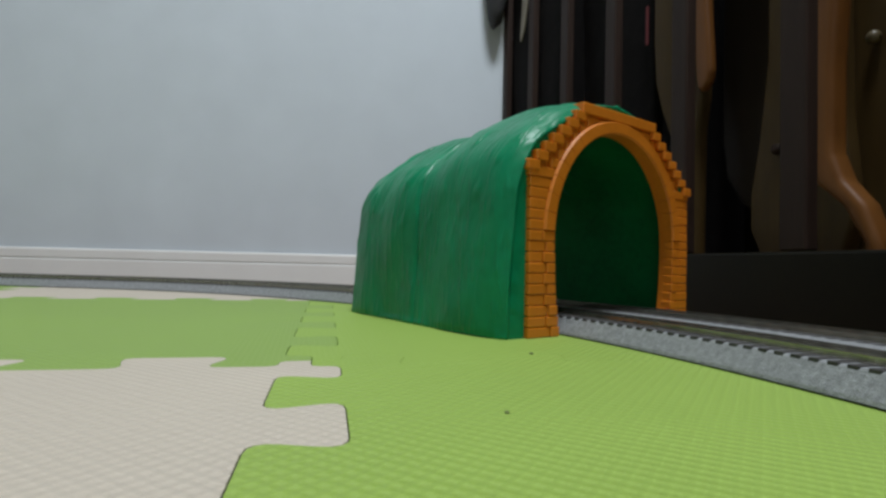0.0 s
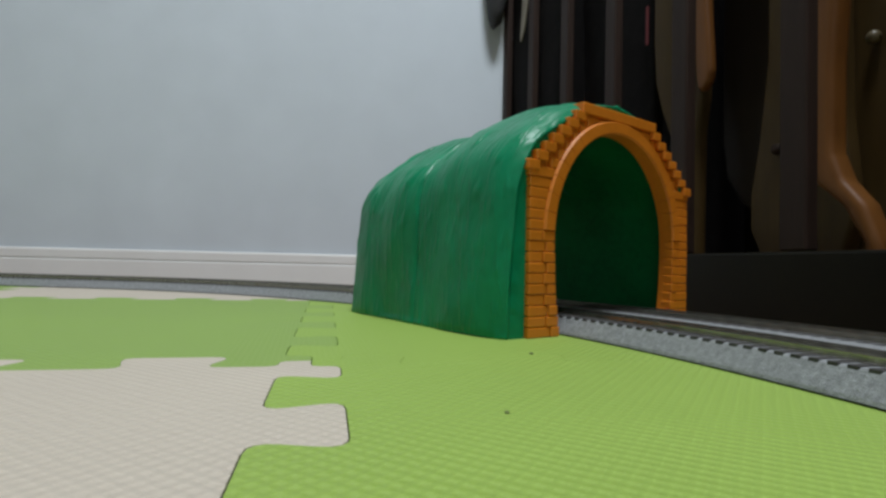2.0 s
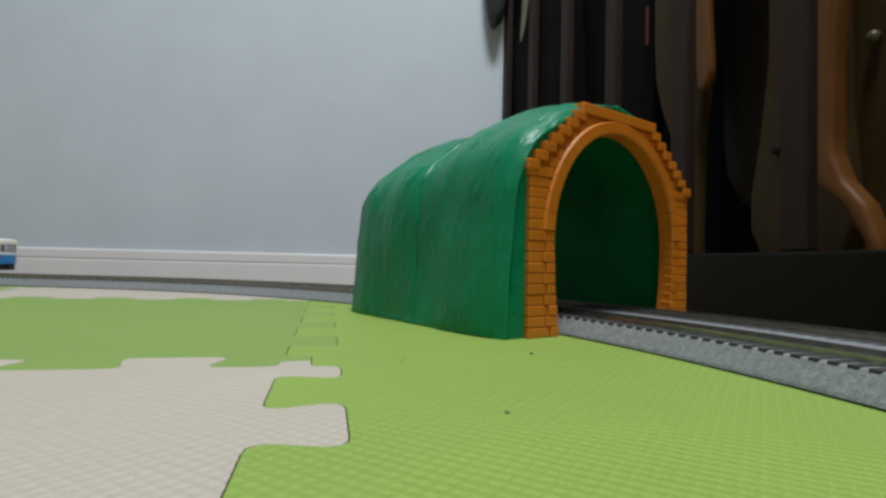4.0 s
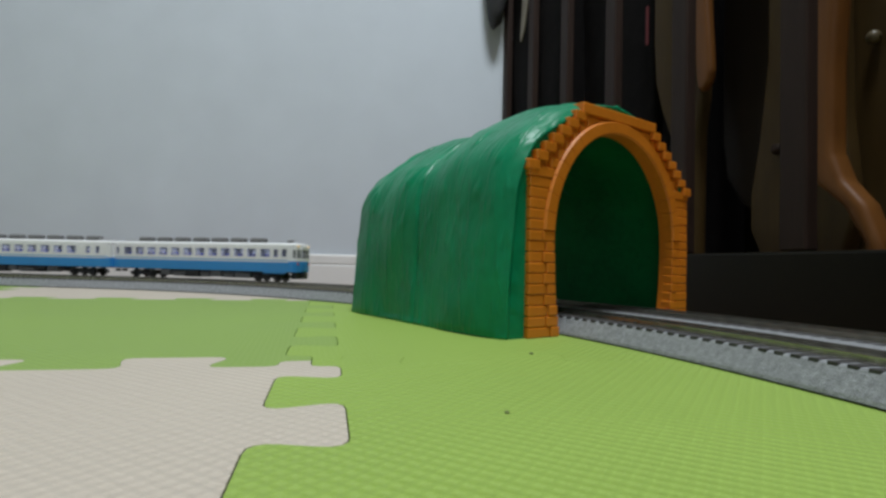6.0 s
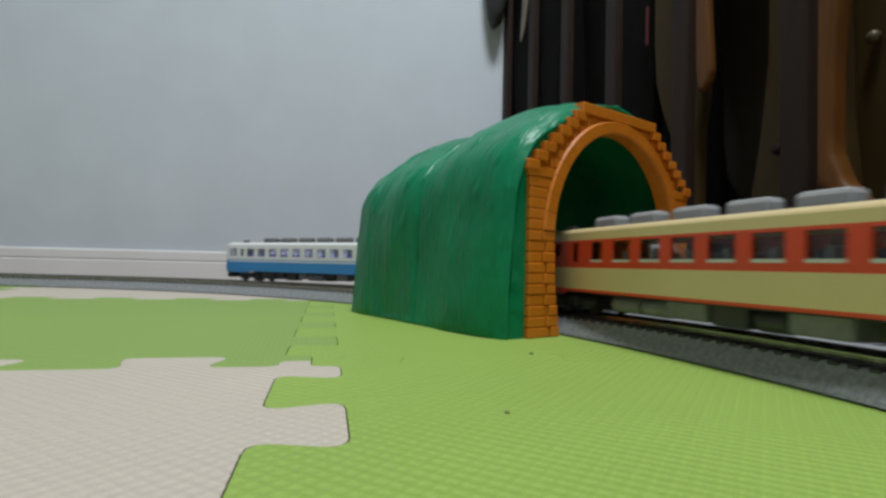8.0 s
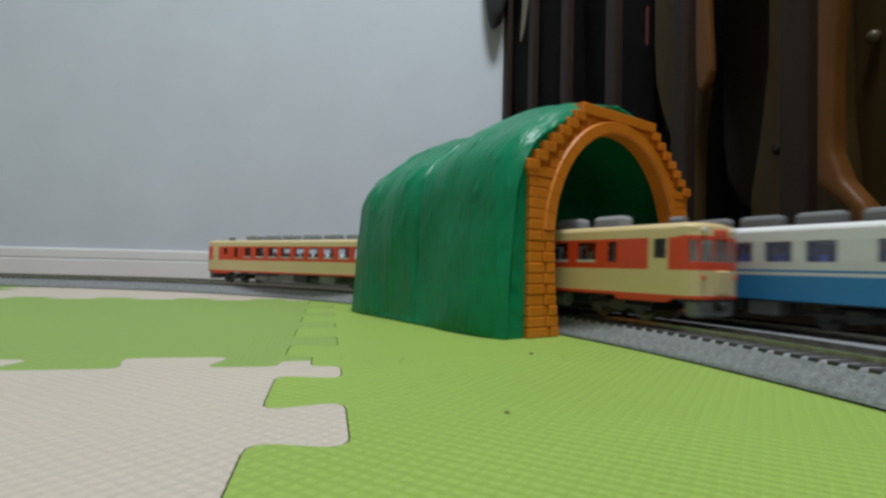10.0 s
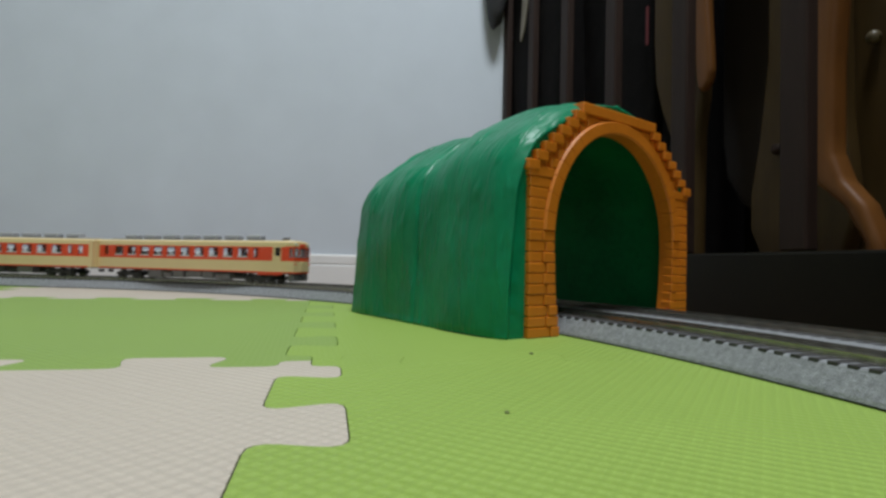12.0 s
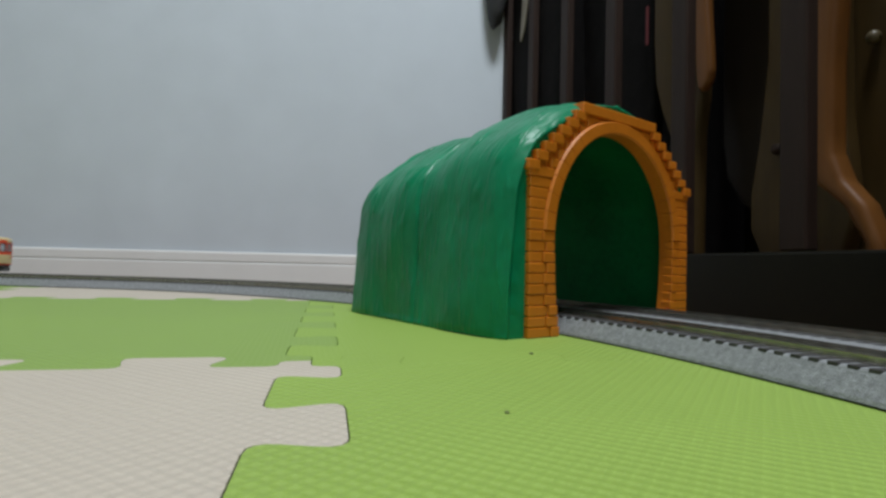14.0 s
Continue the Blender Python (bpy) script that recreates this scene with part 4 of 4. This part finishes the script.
def car_pose(s, r, turned):
    """A car with its middle at the way s on a track; turned: its cab looks against the way."""
    a, _ = track_at(s - PIVOT, r)
    b, _ = track_at(s + PIVOT, r)
    m, d = (a + b) / 2, b - a
    return pose(m.x, m.y, RAIL_Z, 0, 0, math.degrees(math.atan2(d.y, d.x)) + (180 if turned else 0))


def way_rows(s_of_t, r, turned):
    return [(t, car_pose(s_of_t(t), r, turned)) for t in [0.25 * i for i in range(57)]]


blue_lead = tagged(railcar("blue", -1), "white and blue model diesel railcar on the outer track", "model train", "blue and white railcars")
M_LIT = material("lit_headlight", (0.9, 0.75, 0.5), 0.2)
M_LIT.node_tree.nodes["Principled BSDF"].inputs["Emission Color"].default_value = (1.0, 0.62, 0.25, 1)
M_LIT.node_tree.nodes["Principled BSDF"].inputs["Emission Strength"].default_value = 0.30
blue_rear = tagged(railcar("blue", 1), "white and blue model diesel railcar coupled behind the first", "model train", "blue and white railcars")
for ob in blue_lead.children_recursive:
    if ob.name.startswith("headlight"):
        ob.material_slots[0].link, ob.material_slots[0].material = "OBJECT", M_LIT
        ob["label"] = "round headlight, lit warm"
cream_lead = tagged(railcar("cream", 1), "cream and red model diesel railcar on the inner track", "model train", "cream and red railcars")
cream_rear = tagged(railcar("cream", -1), "cream and red model diesel railcar coupled behind the first", "model train", "cream and red railcars")

BLUE_HEAD, BLUE_SPEED = (6.3, 0.2866), 0.1893
CREAM_HEAD, CREAM_SPEED = (7.5, 0.6155), 0.1879


def motions():
    # the blue train runs up a little as it clears the tunnel, the cream one slows down on the far side
    blue = lambda t: BLUE_HEAD[1] + BLUE_SPEED * (t - BLUE_HEAD[0]) + 0.052 * min(0.5, max(0.0, t - 10.5)) ** 2
    cream = lambda t: CREAM_HEAD[1] - CREAM_SPEED * (t - CREAM_HEAD[0]) + 0.0027 * max(0.0, t - 11.5) ** 2
    walk(blue_lead, way_rows(lambda t: blue(t) - PITCH / 2, R_FAR, False))
    walk(blue_rear, way_rows(lambda t: blue(t) - PITCH * 1.5, R_FAR, True))
    walk(cream_lead, way_rows(lambda t: cream(t) + PITCH_CREAM / 2, R_NEAR, True))
    walk(cream_rear, way_rows(lambda t: cream(t) + PITCH_CREAM * 1.5, R_NEAR, False))


motions()
